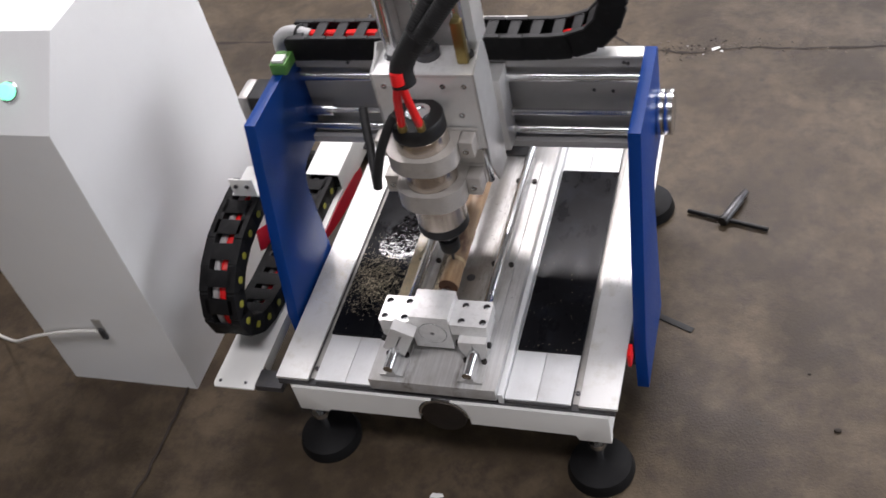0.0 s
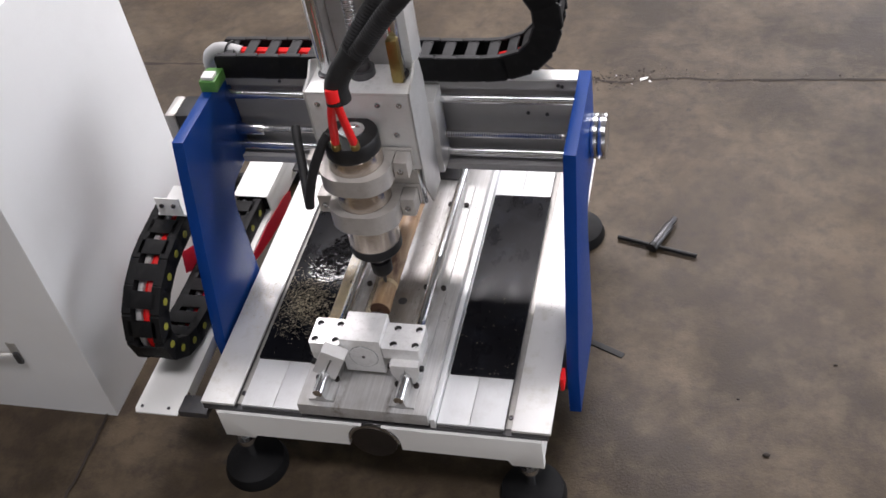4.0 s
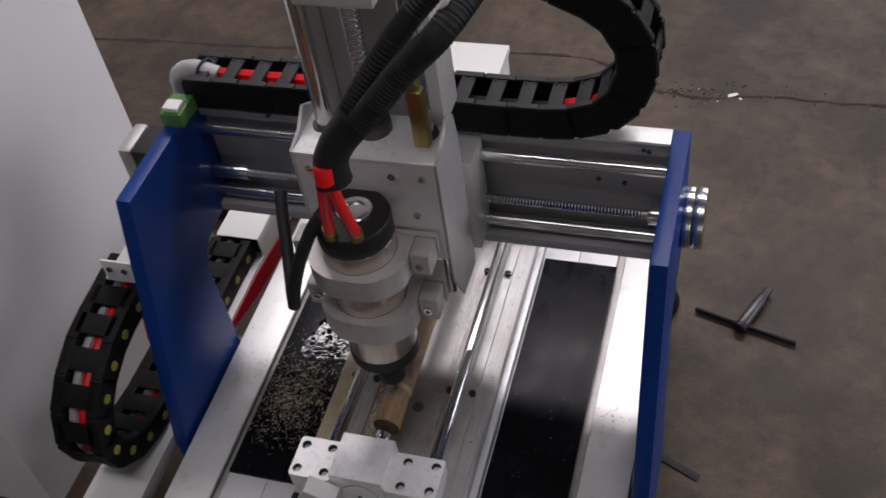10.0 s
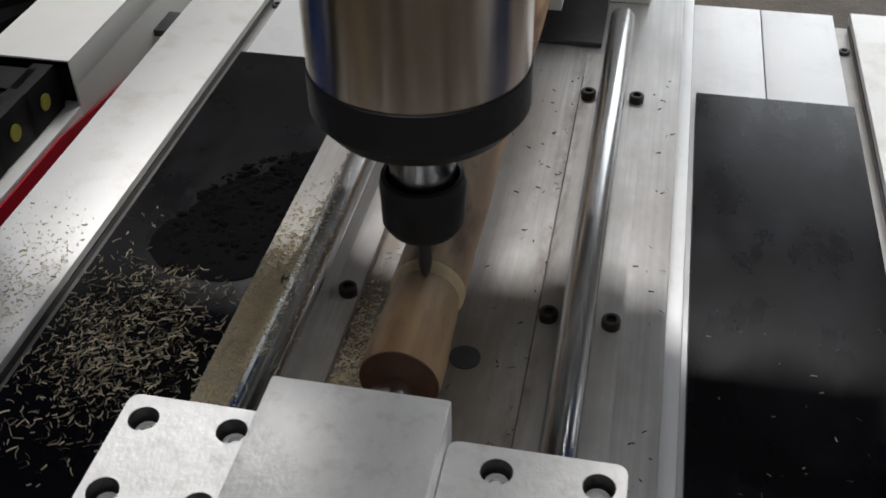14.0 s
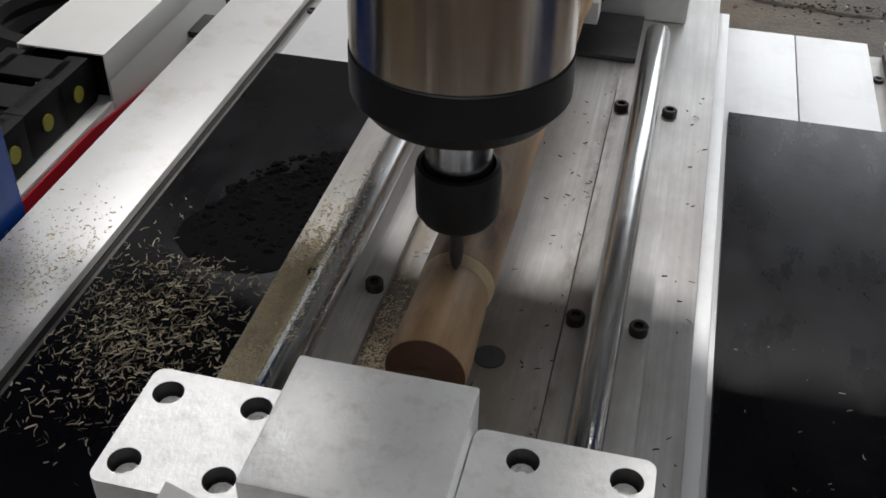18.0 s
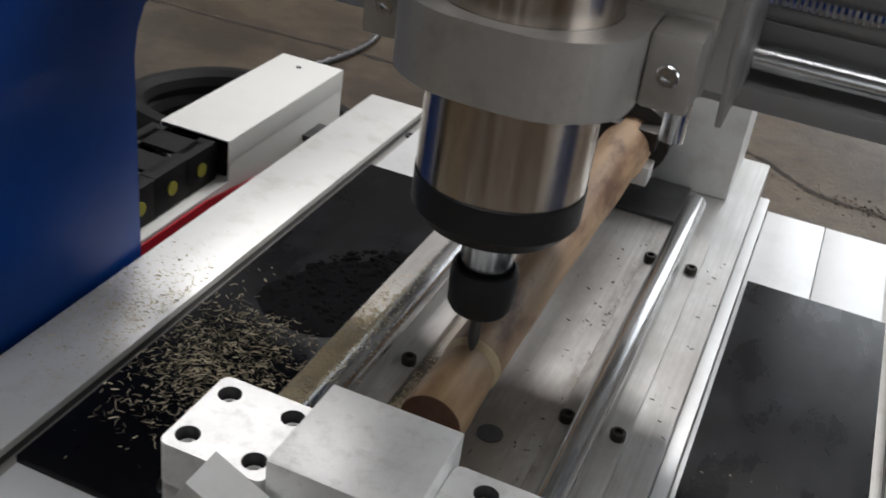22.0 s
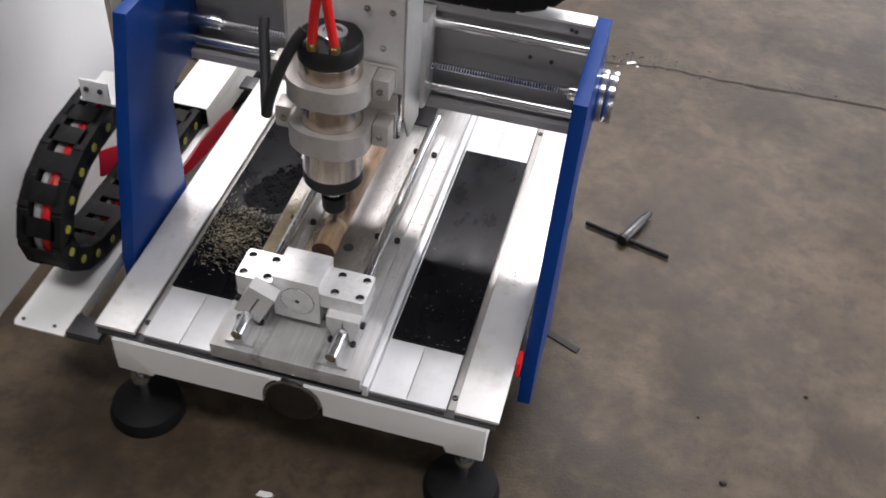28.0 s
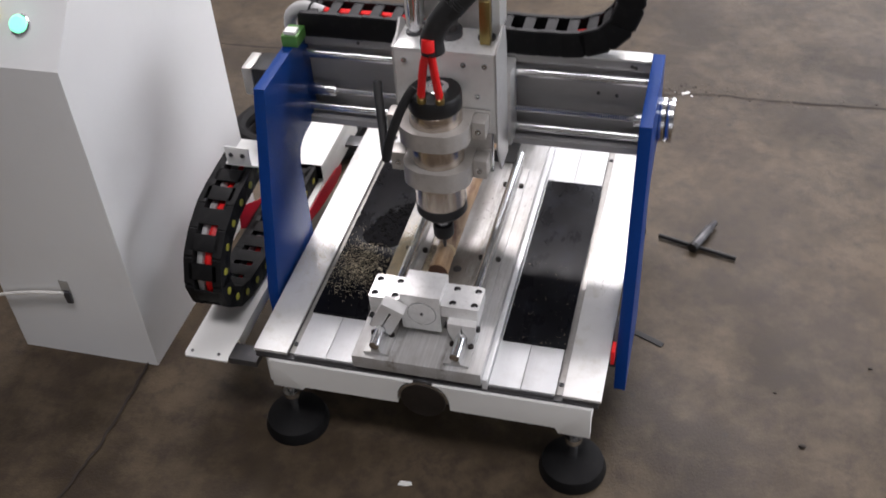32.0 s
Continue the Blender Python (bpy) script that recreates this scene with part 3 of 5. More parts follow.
part("housing_rim", prism([(0.003 + r * math.cos(a), 0.134 + r * math.sin(a)) for r, a in [(0.0415, math.pi * k / 20) for k in range(21)] + [(0.0378, math.pi * k / 20) for k in range(20, -1, -1)]], 'y', -0.007, 0.010, 0.0), CHROME, housing, "bright steel rim")
for x, y in ((-0.236, 0.012), (0.243, 0.012), (-0.236, 0.62), (0.243, 0.62)):
    foot = part("foot", lathe([(0.054, 0.0), (0.055, 0.006), (0.05, 0.022), (0.03, 0.03), (0.012, 0.032)], x, y), CHAIN, table, "black rubber levelling foot")
    part("foot_bolt", lathe([(0.0075, 0.031), (0.0075, 0.074), (0.0145, 0.0745), (0.0145, 0.085), (0.0075, 0.0855), (0.0075, 0.105)], x, y, 12), CHROME, foot)
for x in (-0.2185, 0.2185, 0.1045):
    for y in (0.03, 0.615):
        socket_screw((x, y, 0.1792), (0, 0, 1), 0.0042, table, DARK_STEEL)

# ---------------------------------------------------------------- rotary bed
rot = thing("rotary_bed", (-0.005, 0.35, Z), "aluminium rotary attachment bed with two round guide rails", "machine bed")
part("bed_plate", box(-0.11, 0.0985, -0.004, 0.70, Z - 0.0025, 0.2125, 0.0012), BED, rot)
part("bed_channel", box(0.0990, 0.1075, 0.0, 0.66, 0.176, 0.198, 0.0006), ALU_SLAB, rot)
for x in (-0.0715, 0.0573):
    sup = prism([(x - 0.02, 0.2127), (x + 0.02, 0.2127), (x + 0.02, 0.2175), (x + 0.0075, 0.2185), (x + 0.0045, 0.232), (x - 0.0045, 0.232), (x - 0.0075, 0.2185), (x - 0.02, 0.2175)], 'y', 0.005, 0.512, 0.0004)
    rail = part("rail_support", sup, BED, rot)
    # one dark strip for both the dirt and the flange's edge shadow
    part("dirt_and_shadow_seam", box(x - 0.0211, x - 0.0203, 0.12, 0.49, 0.2126, 0.2130, 0.0), CRUMB, rot, "dark dirt and painted edge shadow along the rail foot")
    part("guide_rail", cyl((x, 0.0, 0.2375), (x, 0.528, 0.2375), 0.008, 28, 0.0008), CHROME, rot, "chromed round guide rail")
    for y in (0.045, 0.2507, 0.4563):
        for s in (-1, 1):
            socket_screw((x + s * 0.0149, y, 0.2178), (0, 0, 1), 0.0046, rot, RUST, tall=1.1)
part("drain_hole", cyl((0.007, 0.2225, 0.2126), (0.007, 0.2225, 0.2132), 0.0075, 24), DARK_STEEL, rot, "dark oil-stained screw hole")

# ---------------------------------------------------------------- tailstock
def turned_along(prof, n):
    """A profile of radius and depth turned about the line between the centres."""
    bm = lathe(prof, 0, 0, n)
    bmesh.ops.transform(bm, matrix=Matrix.Translation((-0.007, 0, 0.2625)) @ Matrix.Rotation(radians(-90), 4, 'X'), verts=bm.verts)
    return bm


tail = thing("tailstock", (-0.007, 0.085, 0.2125), "milled aluminium tailstock riding on the guide rails", "tailstock")
part("centre_block", box(-0.043, 0.0215, 0.0615, 0.12, 0.224, 0.2968, 0.0012), BRIGHT, tail)
part("centre_disc", cyl((-0.009, 0.0603, 0.2605), (-0.009, 0.0614, 0.2605), 0.0225, 44, 0.0005), BRIGHT, tail)
part("disc_groove", cyl((-0.009, 0.0608, 0.2605), (-0.009, 0.06145, 0.2605), 0.0231, 44), DARK_STEEL, tail, "dark ring round the disc")
part("centre_hole", cyl((-0.009, 0.0598, 0.2605), (-0.009, 0.0602, 0.2605), 0.003, 12), DARK_STEEL, tail)
part("live_centre", turned_along([(0.0, 0.1203), (0.0125, 0.1205), (0.0125, 0.134), (0.0098, 0.136), (0.0098, 0.1465), (0.0035, 0.1555), (0.0, 0.1556)], 26), CHROME, tail, "pointed steel live centre")


def plate_with_holes(x0, x1, y0, y1, z0, z1, holes, r, depth, corner=0.004):
    """A rounded plate with blind round holes in its top."""
    bm = bmesh.new()
    rim = []
    for cx, cy, a0 in ((x1 - corner, y1 - corner, 0), (x0 + corner, y1 - corner, 90), (x0 + corner, y0 + corner, 180), (x1 - corner, y0 + corner, 270)):
        rim += [(cx + corner * math.cos(radians(a0 + 22.5 * k)), cy + corner * math.sin(radians(a0 + 22.5 * k))) for k in range(5)]
    top = [bm.verts.new((x, y, z1)) for x, y in rim]
    low = [bm.verts.new((x, y, z0)) for x, y in rim]
    n = len(rim)
    edges = [bm.edges.new((top[k], top[(k + 1) % n])) for k in range(n)]
    for hx, hy in holes:
        ring = [[bm.verts.new((hx + r * math.cos(math.pi * k / 10), hy + r * math.sin(math.pi * k / 10), z)) for k in range(20)] for z in (z1, z1 - depth)]
        edges += [bm.edges.new((ring[0][k], ring[0][(k + 1) % 20])) for k in range(20)]
        for k in range(20):
            bm.faces.new((ring[0][k], ring[0][(k + 1) % 20], ring[1][(k + 1) % 20], ring[1][k]))
        bm.faces.new(ring[1])
    bmesh.ops.triangle_fill(bm, edges=edges, use_beauty=True, use_dissolve=False)
    for k in range(n):
        bm.faces.new((low[k], low[(k + 1) % n], top[(k + 1) % n], top[k]))
    bm.faces.new(low[::-1])
    return bm


def wing(x0, x1, holes):
    pl = part("wing_plate", plate_with_holes(x0, x1, 0.060, 0.1125, 0.2625, 0.285, holes, 0.0056, 0.0100), BRIGHT, tail)
    for hx, hy in holes:
        # dark sleeve lining the wall of each hole
        part("counterbore", lathe([(0.00545, 0.2755), (0.00545, 0.2847), (0.00556, 0.2847), (0.00556, 0.2752)], hx, hy, 24), DARK_STEEL, pl, "dark counterbore lining")
        socket_screw((hx, hy, 0.2757), (0, 0, 1), 0.0044, pl, BRIGHT, tall=0.8)
    return pl


wing(-0.0945, -0.0435, [(-0.0855, 0.1018), (-0.053, 0.1022), (-0.086, 0.07), (-0.053, 0.07)])
wing(0.022, 0.083, [(0.04, 0.102), (0.074, 0.102), (0.04, 0.0704), (0.0742, 0.0704)])


def block_outline(x, top, w):
    return [(x - w, top), (x - w, 0.246), (x - 0.019, 0.236), (x - 0.0125, 0.2225), (x - 0.0085, 0.2225), (x - 0.0092, 0.2375), (x - 0.006, 0.244),
            (x - 0.0011, 0.2465), (x - 0.0011, 0.257), (x + 0.0011, 0.257), (x + 0.0011, 0.2465), (x + 0.006, 0.244), (x + 0.0092, 0.2375), (x + 0.0085, 0.2225),
            (x + 0.0125, 0.2225), (x + 0.019, 0.236), (x + w, 0.246), (x + w, top)]


for x, y0, y1 in ((-0.0715, 0.062, 0.108), (0.058, 0.046, 0.108)):
    blk = part("bearing_block", prism(block_outline(x, 0.2622, 0.0225), 'y', y0, y1, 0.0006), CAST, tail, "split aluminium bearing block")
    for s in (-1, 1):
        part("clamp_screw", cyl((x + s * 0.0225, y0 + 0.008, 0.251), (x + s * 0.028, y0 + 0.008, 0.251), 0.005, 14, 0.0008), BLACK_PLASTIC, blk)
# the loosened block on the other rail has rolled to one side
outline = [(-0.019, -0.003), (-0.019, 0.0535), (0.019, 0.0535), (0.019, -0.003), (0.0098, -0.003), (0.0090, 0.003), (0.006, 0.0072), (0.0011, 0.0090), (0.0011, 0.037),
           (0.003, 0.0385), (0.003, 0.0415), (0.0, 0.0425), (-0.003, 0.0415), (-0.003, 0.0385), (-0.0011, 0.037), (-0.0011, 0.0090), (-0.006, 0.0072), (-0.0090, 0.003), (-0.0098, -0.003)]
bm = prism(outline, 'y', 0.0375, 0.0592, 0.0006)
roll = Matrix.Translation((-0.0715, 0, 0.2375)) @ Matrix.Rotation(radians(26.5), 4, 'Y')
bmesh.ops.transform(bm, matrix=roll, verts=bm.verts)
lock = part("locking_block", bm, CAST, tail, "rolled split aluminium locking block")
part("clamp_screw", cyl(roll @ Vector((-0.026, 0.048, 0.010)), roll @ Vector((-0.0192, 0.048, 0.010)), 0.005, 14, 0.0008), BLACK_PLASTIC, lock)

# ---------------------------------------------------------------- headstock
head = thing("headstock", (0.0, 0.62, 0.2125), "aluminium rotary headstock with a steel chuck behind the gantry", "headstock")
part("housing", box(-0.085, 0.075, 0.60, 0.69, 0.2127, 0.33, 0.002), ALU, head)
part("drip_tray", box(-0.045, 0.045, 0.53, 0.598, 0.2127, 0.2165, 0.0008), DARK_STEEL, head)
chuck = part("chuck", cyl((-0.007, 0.555, 0.2625), (-0.007, 0.599, 0.2625), 0.031, 36, 0.002), RUST, head)
for k in range(4):
    a = math.pi / 4 + k * math.pi / 2
    part("jaw", box(-0.007 + 0.021 * math.cos(a) - 0.008, -0.007 + 0.021 * math.cos(a) + 0.008, 0.535, 0.5545, 0.258 + 0.021 * math.sin(a) - 0.008, 0.258 + 0.021 * math.sin(a) + 0.008, 0.001), CAST if k == 3 else RUST, chuck)
part("motor", box(-0.05, 0.04, 0.6905, 0.76, 0.22, 0.31, 0.004), BLACK_PLASTIC, head)

# workpiece
work = thing("wooden_cylinder", (-0.007, 0.34, 0.2625), "turned wooden cylinder clamped between chuck and tailstock", "workpiece")
def turned(name, prof, mat, label):
    bm = turned_along(prof, 40)
    for v in bm.verts:
        wob = 0.0005 * noise.noise(v.co * 55)
        v.co.x, v.co.z = v.co.x + wob * (v.co.x + 0.007) / 0.016, v.co.z + wob * (v.co.z - 0.2625) / 0.016
    return part(name, bm, mat, work, label)


turned("cut_section", [(0.0160, 0.1565), (0.0167, 0.159), (0.0165, 0.17), (0.0158, 0.185), (0.0153, 0.199), (0.0146, 0.2065)], WOOD_CUT, "freshly turned brown wood")
# light on the notch's edge, painted as a paler ring of wood
turned("lit_shoulder", [(0.0144, 0.2067), (0.0162, 0.2095), (0.0162, 0.2125)], LIT_WOOD, "lit edge of the cut, painted pale")
turned("raw_section", [(0.0162, 0.2127), (0.0158, 0.24), (0.0162, 0.28), (0.0156, 0.31), (0.0160, 0.33), (0.0168, 0.38), (0.0164, 0.40), (0.0174, 0.43), (0.0185, 0.46), (0.0182, 0.50), (0.0200, 0.515), (0.0195, 0.5535)], WOOD, "streaky raw wood with dark knots")
part("end_face", cyl((-0.007, 0.1557, 0.2625), (-0.007, 0.1564, 0.2625), 0.0161, 36), WOOD_END, work, "dark brown end grain")

# ---------------------------------------------------------------- gantry
gan = thing("gantry", (0, 0.33, 0.08), "router gantry with two blue side plates and a grey beam", "gantry")
poly = [(0.219, 0.5425), (0.167, 0.35), (0.126, 0.19), (0.126, 0.08), (0.302, 0.08), (0.301, 0.2), (0.300, 0.335), (0.3025, 0.353), (0.310, 0.367), (0.322, 0.3745), (0.338, 0.3785), (0.42, 0.379), (0.42, 0.5425)]
for x0, x1 in ((-0.3045, -0.2855), (0.2915, 0.3105)):
    part("side_plate", prism(poly, 'x', x0, x1, 0.0015), BLUE, gan, "blue painted side plate")
BX0, BX1 = -0.285, 0.291
front = [(0.4165, 0.379), (0.4165, 0.5395), (0.4065, 0.5395)]
for z, h in ((0.5205, 0.003), (0.4945, 0.004), (0.4245, 0.004), (0.3955, 0.003)):
    front += [(0.4065, z), (0.4115, z), (0.4115, z - h), (0.4065, z - h)]
front += [(0.4065, 0.379)]
part("beam_back", prism(front, 'x', BX0, BX1), BEAM_GREY, gan, smooth=False)
part("beam_upper_lip", box(BX0, BX1, 0.396, 0.406, 0.5215, 0.5395, 0.001), BEAM_GREY, gan)
part("beam_top", box(BX0, BX1, 0.394, 0.4195, 0.5397, 0.5437, 0.001), ALU, gan, "white top strip of the beam")
for x, z in ((0.262, 0.531), (0.268, 0.529), (-0.19, 0.531), (0.21, 0.470), (0.24, 0.468)):
    socket_screw((x, 0.396 if z > 0.5 else 0.4065, z), (0, -1, 0), 0.003, gan, DARK_STEEL)
part("beam_bottom", box(BX0, BX1, 0.372, 0.406, 0.378, 0.391, 0.001), BEAM_GREY, gan)
part("guide_rod", cyl((BX0, 0.386, 0.511), (BX1, 0.386, 0.511), 0.008, 24), CHROME, gan)
part("guide_rod", cyl((BX0, 0.386, 0.405), (BX1, 0.386, 0.405), 0.008, 24), CHROME, gan)
bm = bmesh.new()
seg, turns = 10, 130
prev = None
for i in range(turns * 2 + 1):
    x = BX0 + 0.05 + (BX1 - BX0 - 0.07) * i / (turns * 2)
    r = 0.0062 if i % 2 else 0.0050
    ring = [bm.verts.new((x, 0.386 + r * math.cos(2 * math.pi * k / seg), 0.4405 + r * math.sin(2 * math.pi * k / seg))) for k in range(seg)]
    if prev:
        for k in range(seg):
            bm.faces.new((prev[k], prev[(k + 1) % seg], ring[(k + 1) % seg], ring[k]))
    prev = ring
part("lead_screw", bm, CHROME, gan, "ribbed steel lead screw", smooth=False)
part("screw_coupling", cyl((BX0, 0.386, 0.4405), (BX0 + 0.05, 0.386, 0.4405), 0.011, 24, 0.001), CHROME, gan)
part("screw_bearing", cyl((BX1 - 0.02, 0.386, 0.4405), (BX1, 0.386, 0.4405), 0.012, 24, 0.001), CHROME, gan)
boss = part("end_boss", cyl((0.311, 0.384, 0.446), (0.3215, 0.384, 0.446), 0.036, 40, 0.001), CHROME, gan, "polished round end boss")
part("boss_cap", cyl((0.3232, 0.384, 0.446), (0.335, 0.384, 0.446), 0.036, 40, 0.0015), CHROME, boss)
part("boss_groove", cyl((0.3216, 0.384, 0.446), (0.3231, 0.384, 0.446), 0.033, 32), DARK_STEEL, boss)
part("stepper_motor", box(-0.368, -0.318, 0.345, 0.40, 0.44, 0.495, 0.004), BLACK_PLASTIC, gan, "black stepper motor")
part("motor_flange", box(-0.3175, -0.305, 0.345, 0.40, 0.44, 0.495, 0.002), MILLED, gan)
part("motor_end_cap", box(-0.388, -0.3685, 0.345, 0.40, 0.44, 0.495, 0.006), MILLED, gan)
part("terminal_block", box(-0.304, -0.276, 0.346, 0.386, 0.5427, 0.563, 0.002), GREEN, gan, "green terminal block")
part("terminal_cover", box(-0.3, -0.28, 0.350, 0.368, 0.5632, 0.569, 0.001), WHITE_PAINT, gan)
part("chain_bracket", box(-0.392, -0.305, 0.235, 0.305, 0.372, 0.376, 0.0008), WHITE_PAINT, gan, "white chain bracket")
part("chain_bracket_lip", box(-0.388, -0.345, 0.2345, 0.2375, 0.3765, 0.41, 0.0008), WHITE_PAINT, gan)
for x in (-0.378, -0.357):
    socket_screw((x, 0.2343, 0.395), (0, -1, 0), 0.004, gan, DARK_STEEL)
part("limit_switch", box(0.2848, 0.2908, 0.098, 0.122, 0.168, 0.196, 0.001), RED, gan, "small red limit switch")
part("cross_tie", box(-0.2853, 0.2913, 0.15, 0.26, 0.105, 0.118, 0.001), DARK_STEEL, gan, "dark tie plate under the table")

# ---------------------------------------------------------------- Z axis
zax = thing("z_axis", (0, 0.3, 0.45), "milled aluminium vertical slide with chromed rods", "slide unit")
part("slide_block", box(-0.075, 0.0765, 0.2385, 0.308, 0.490, 0.6245, 0.0015), CAST, zax)
part("slide_top_cap", box(-0.075, 0.0765, 0.238, 0.3085, 0.6247, 0.628, 0.0008), BRIGHT, zax)
part("back_plate", box(-0.049, 0.051, 0.322, 0.345, 0.45, 0.80, 0.0015), CHEEK, zax)
for x0, x1 in ((-0.0715, -0.0495), (0.0515, 0.0735)):
    part("column_bar", box(x0, x1, 0.296, 0.345, 0.6282, 0.812, 0.0015), CAST, zax, "machined upright bar")
for x0, x1 in ((-0.0785, -0.0752), (0.0767, 0.0798)):
    part("side_cheek", prism([(0.2385, 0.456), (0.262, 0.406), (0.312, 0.406), (0.312, 0.606), (0.305, 0.639), (0.285, 0.651), (0.268, 0.634), (0.2385, 0.628)], 'x', x0, x1, 0.0008), CHEEK, zax)
part("carriage_block", box(-0.0763, 0.0776, 0.346, 0.3935, 0.392, 0.532, 0.001), CAST, zax)
for x in (-0.054, 0.056):
    part("guide_rod", cyl((x, 0.284, 0.628), (x, 0.284, 0.81), 0.009, 24), CHROME, zax)
    part("rod_end", cyl((x, 0.284, 0.384), (x, 0.284, 0.4898), 0.0065, 24, 0.001), CHROME, zax)
    part("rod_bush", lathe([(0.0135, 0.628), (0.0135, 0.6305), (0.0095, 0.6312)], x, 0.284, 24), DARK_STEEL, zax)
bm = bmesh.new()
for k in range(22):
    z = 0.655 + k * 0.006
    cyl((0.0, 0.284, z), (0.0, 0.284, z + 0.0038), 0.0098, 14, 0.0008, bm)
part("ball_screw", bm, CHROME, zax, "ribbed steel ball screw")
part("screw_core", cyl((0, 0.284, 0.6282), (0, 0.284, 0.80), 0.007, 14), CHROME, zax)
part("screw_nut", lathe([(0.019, 0.628), (0.019, 0.639), (0.013, 0.6395), (0.013, 0.65)], 0.0, 0.284, 28), DARK_STEEL, zax)
part("top_plate", box(-0.038, 0.040, 0.25, 0.345, 0.8003, 0.815, 0.0015), CAST, zax)
mot = part("stepper_motor", box(-0.0285, 0.0285, 0.255, 0.312, 0.8153, 0.870, 0.004), BLACK_PLASTIC, zax, "black stepper motor")
part("motor_label", box(-0.018, 0.01, 0.2543, 0.2549, 0.832, 0.848, 0.0), WHITE_PAINT, mot, "silver rating plate")
part("motor_cap", box(-0.0285, 0.0285, 0.255, 0.312, 0.8703, 0.884, 0.006), BRIGHT, mot, "silver motor end cap")
plug = part("connector", box(0.052, 0.0735, 0.297, 0.320, 0.8123, 0.828, 0.002), GREEN, zax, "green plug connector")
part("plug", box(0.054, 0.071, 0.300, 0.318, 0.8282, 0.850, 0.004), BLACK_PLASTIC, plug, "black plug")
part("motor_wire", tube([(0.0286, 0.27, 0.872), (0.045, 0.25, 0.879), (0.075, 0.235, 0.884), (0.112, 0.23, 0.884), (0.14, 0.228, 0.878), (0.157, 0.24, 0.866)], 0.0022, 8), WHITE_CABLE, zax, "thin white motor wire")
part("brass_fitting", box(0.050, 0.066, 0.262, 0.276, 0.6282, 0.698, 0.002), BRASS, zax, "brass oil fitting")
for x in (-0.06, 0.03, 0.062):
    socket_screw((x, 0.2383, 0.608), (0, -1, 0), 0.0045, zax, CHROME)
for x, z in ((0.05, 0.555), (0.062, 0.52), (-0.06, 0.53)):
    socket_screw((x, 0.2383, z), (0, -1, 0), 0.0045, zax, CHROME)

# ---------------------------------------------------------------- spindle with clamps
SX, SY = -0.006, 0.203
spi = thing("spindle", (SX, SY, 0.28), "brushed steel milling spindle in two aluminium clamps", "spindle")
part("spindle_body", lathe([(0.0395, 0.3811), (0.04, 0.3815), (0.04, 0.556), (0.0395, 0.5565)], SX, SY, 56), STEEL, spi, "brushed stainless steel body")
part("top_cap", lathe([(0.0398, 0.5567), (0.0402, 0.5575), (0.0402, 0.5805), (0.0388, 0.583), (0.018, 0.5835)], SX, SY, 48), BLACK_PLASTIC, spi, "black top cap")
part("socket_collar", lathe([(0.0185, 0.5835), (0.0185, 0.5868), (0.0175, 0.5875), (0.0125, 0.5875), (0.0115, 0.5845), (0.006, 0.5845)], SX + 0.002, SY + 0.004, 28), CHROME, spi)
part("nose_ring", lathe([(0.026, 0.3572), (0.035, 0.3575), (0.0405, 0.3645), (0.0405, 0.3805), (0.0398, 0.381)], SX, SY, 56), BLACK_PLASTIC, spi, "black nose ring")
part("spindle_shaft", lathe([(0.0126, 0.326), (0.0130, 0.327), (0.0130, 0.3571)], SX, SY, 32), CHROME, spi)
part("collet_nut", lathe([(0.010, 0.304), (0.0145, 0.3055), (0.0165, 0.309), (0.0170, 0.326), (0.0163, 0.3298), (0.0146, 0.3305), (0.0140, 0.328), (0.0125, 0.3258)], SX, SY, 32), BLACK_PLASTIC, spi, "black collet nut")
bit = part("milling_bit", lathe([(0.0004, 0.277), (0.0022, 0.281), (0.0030, 0.286), (0.0030, 0.304)], SX, SY, 12), DARK_STEEL, spi, "slim steel milling bit")


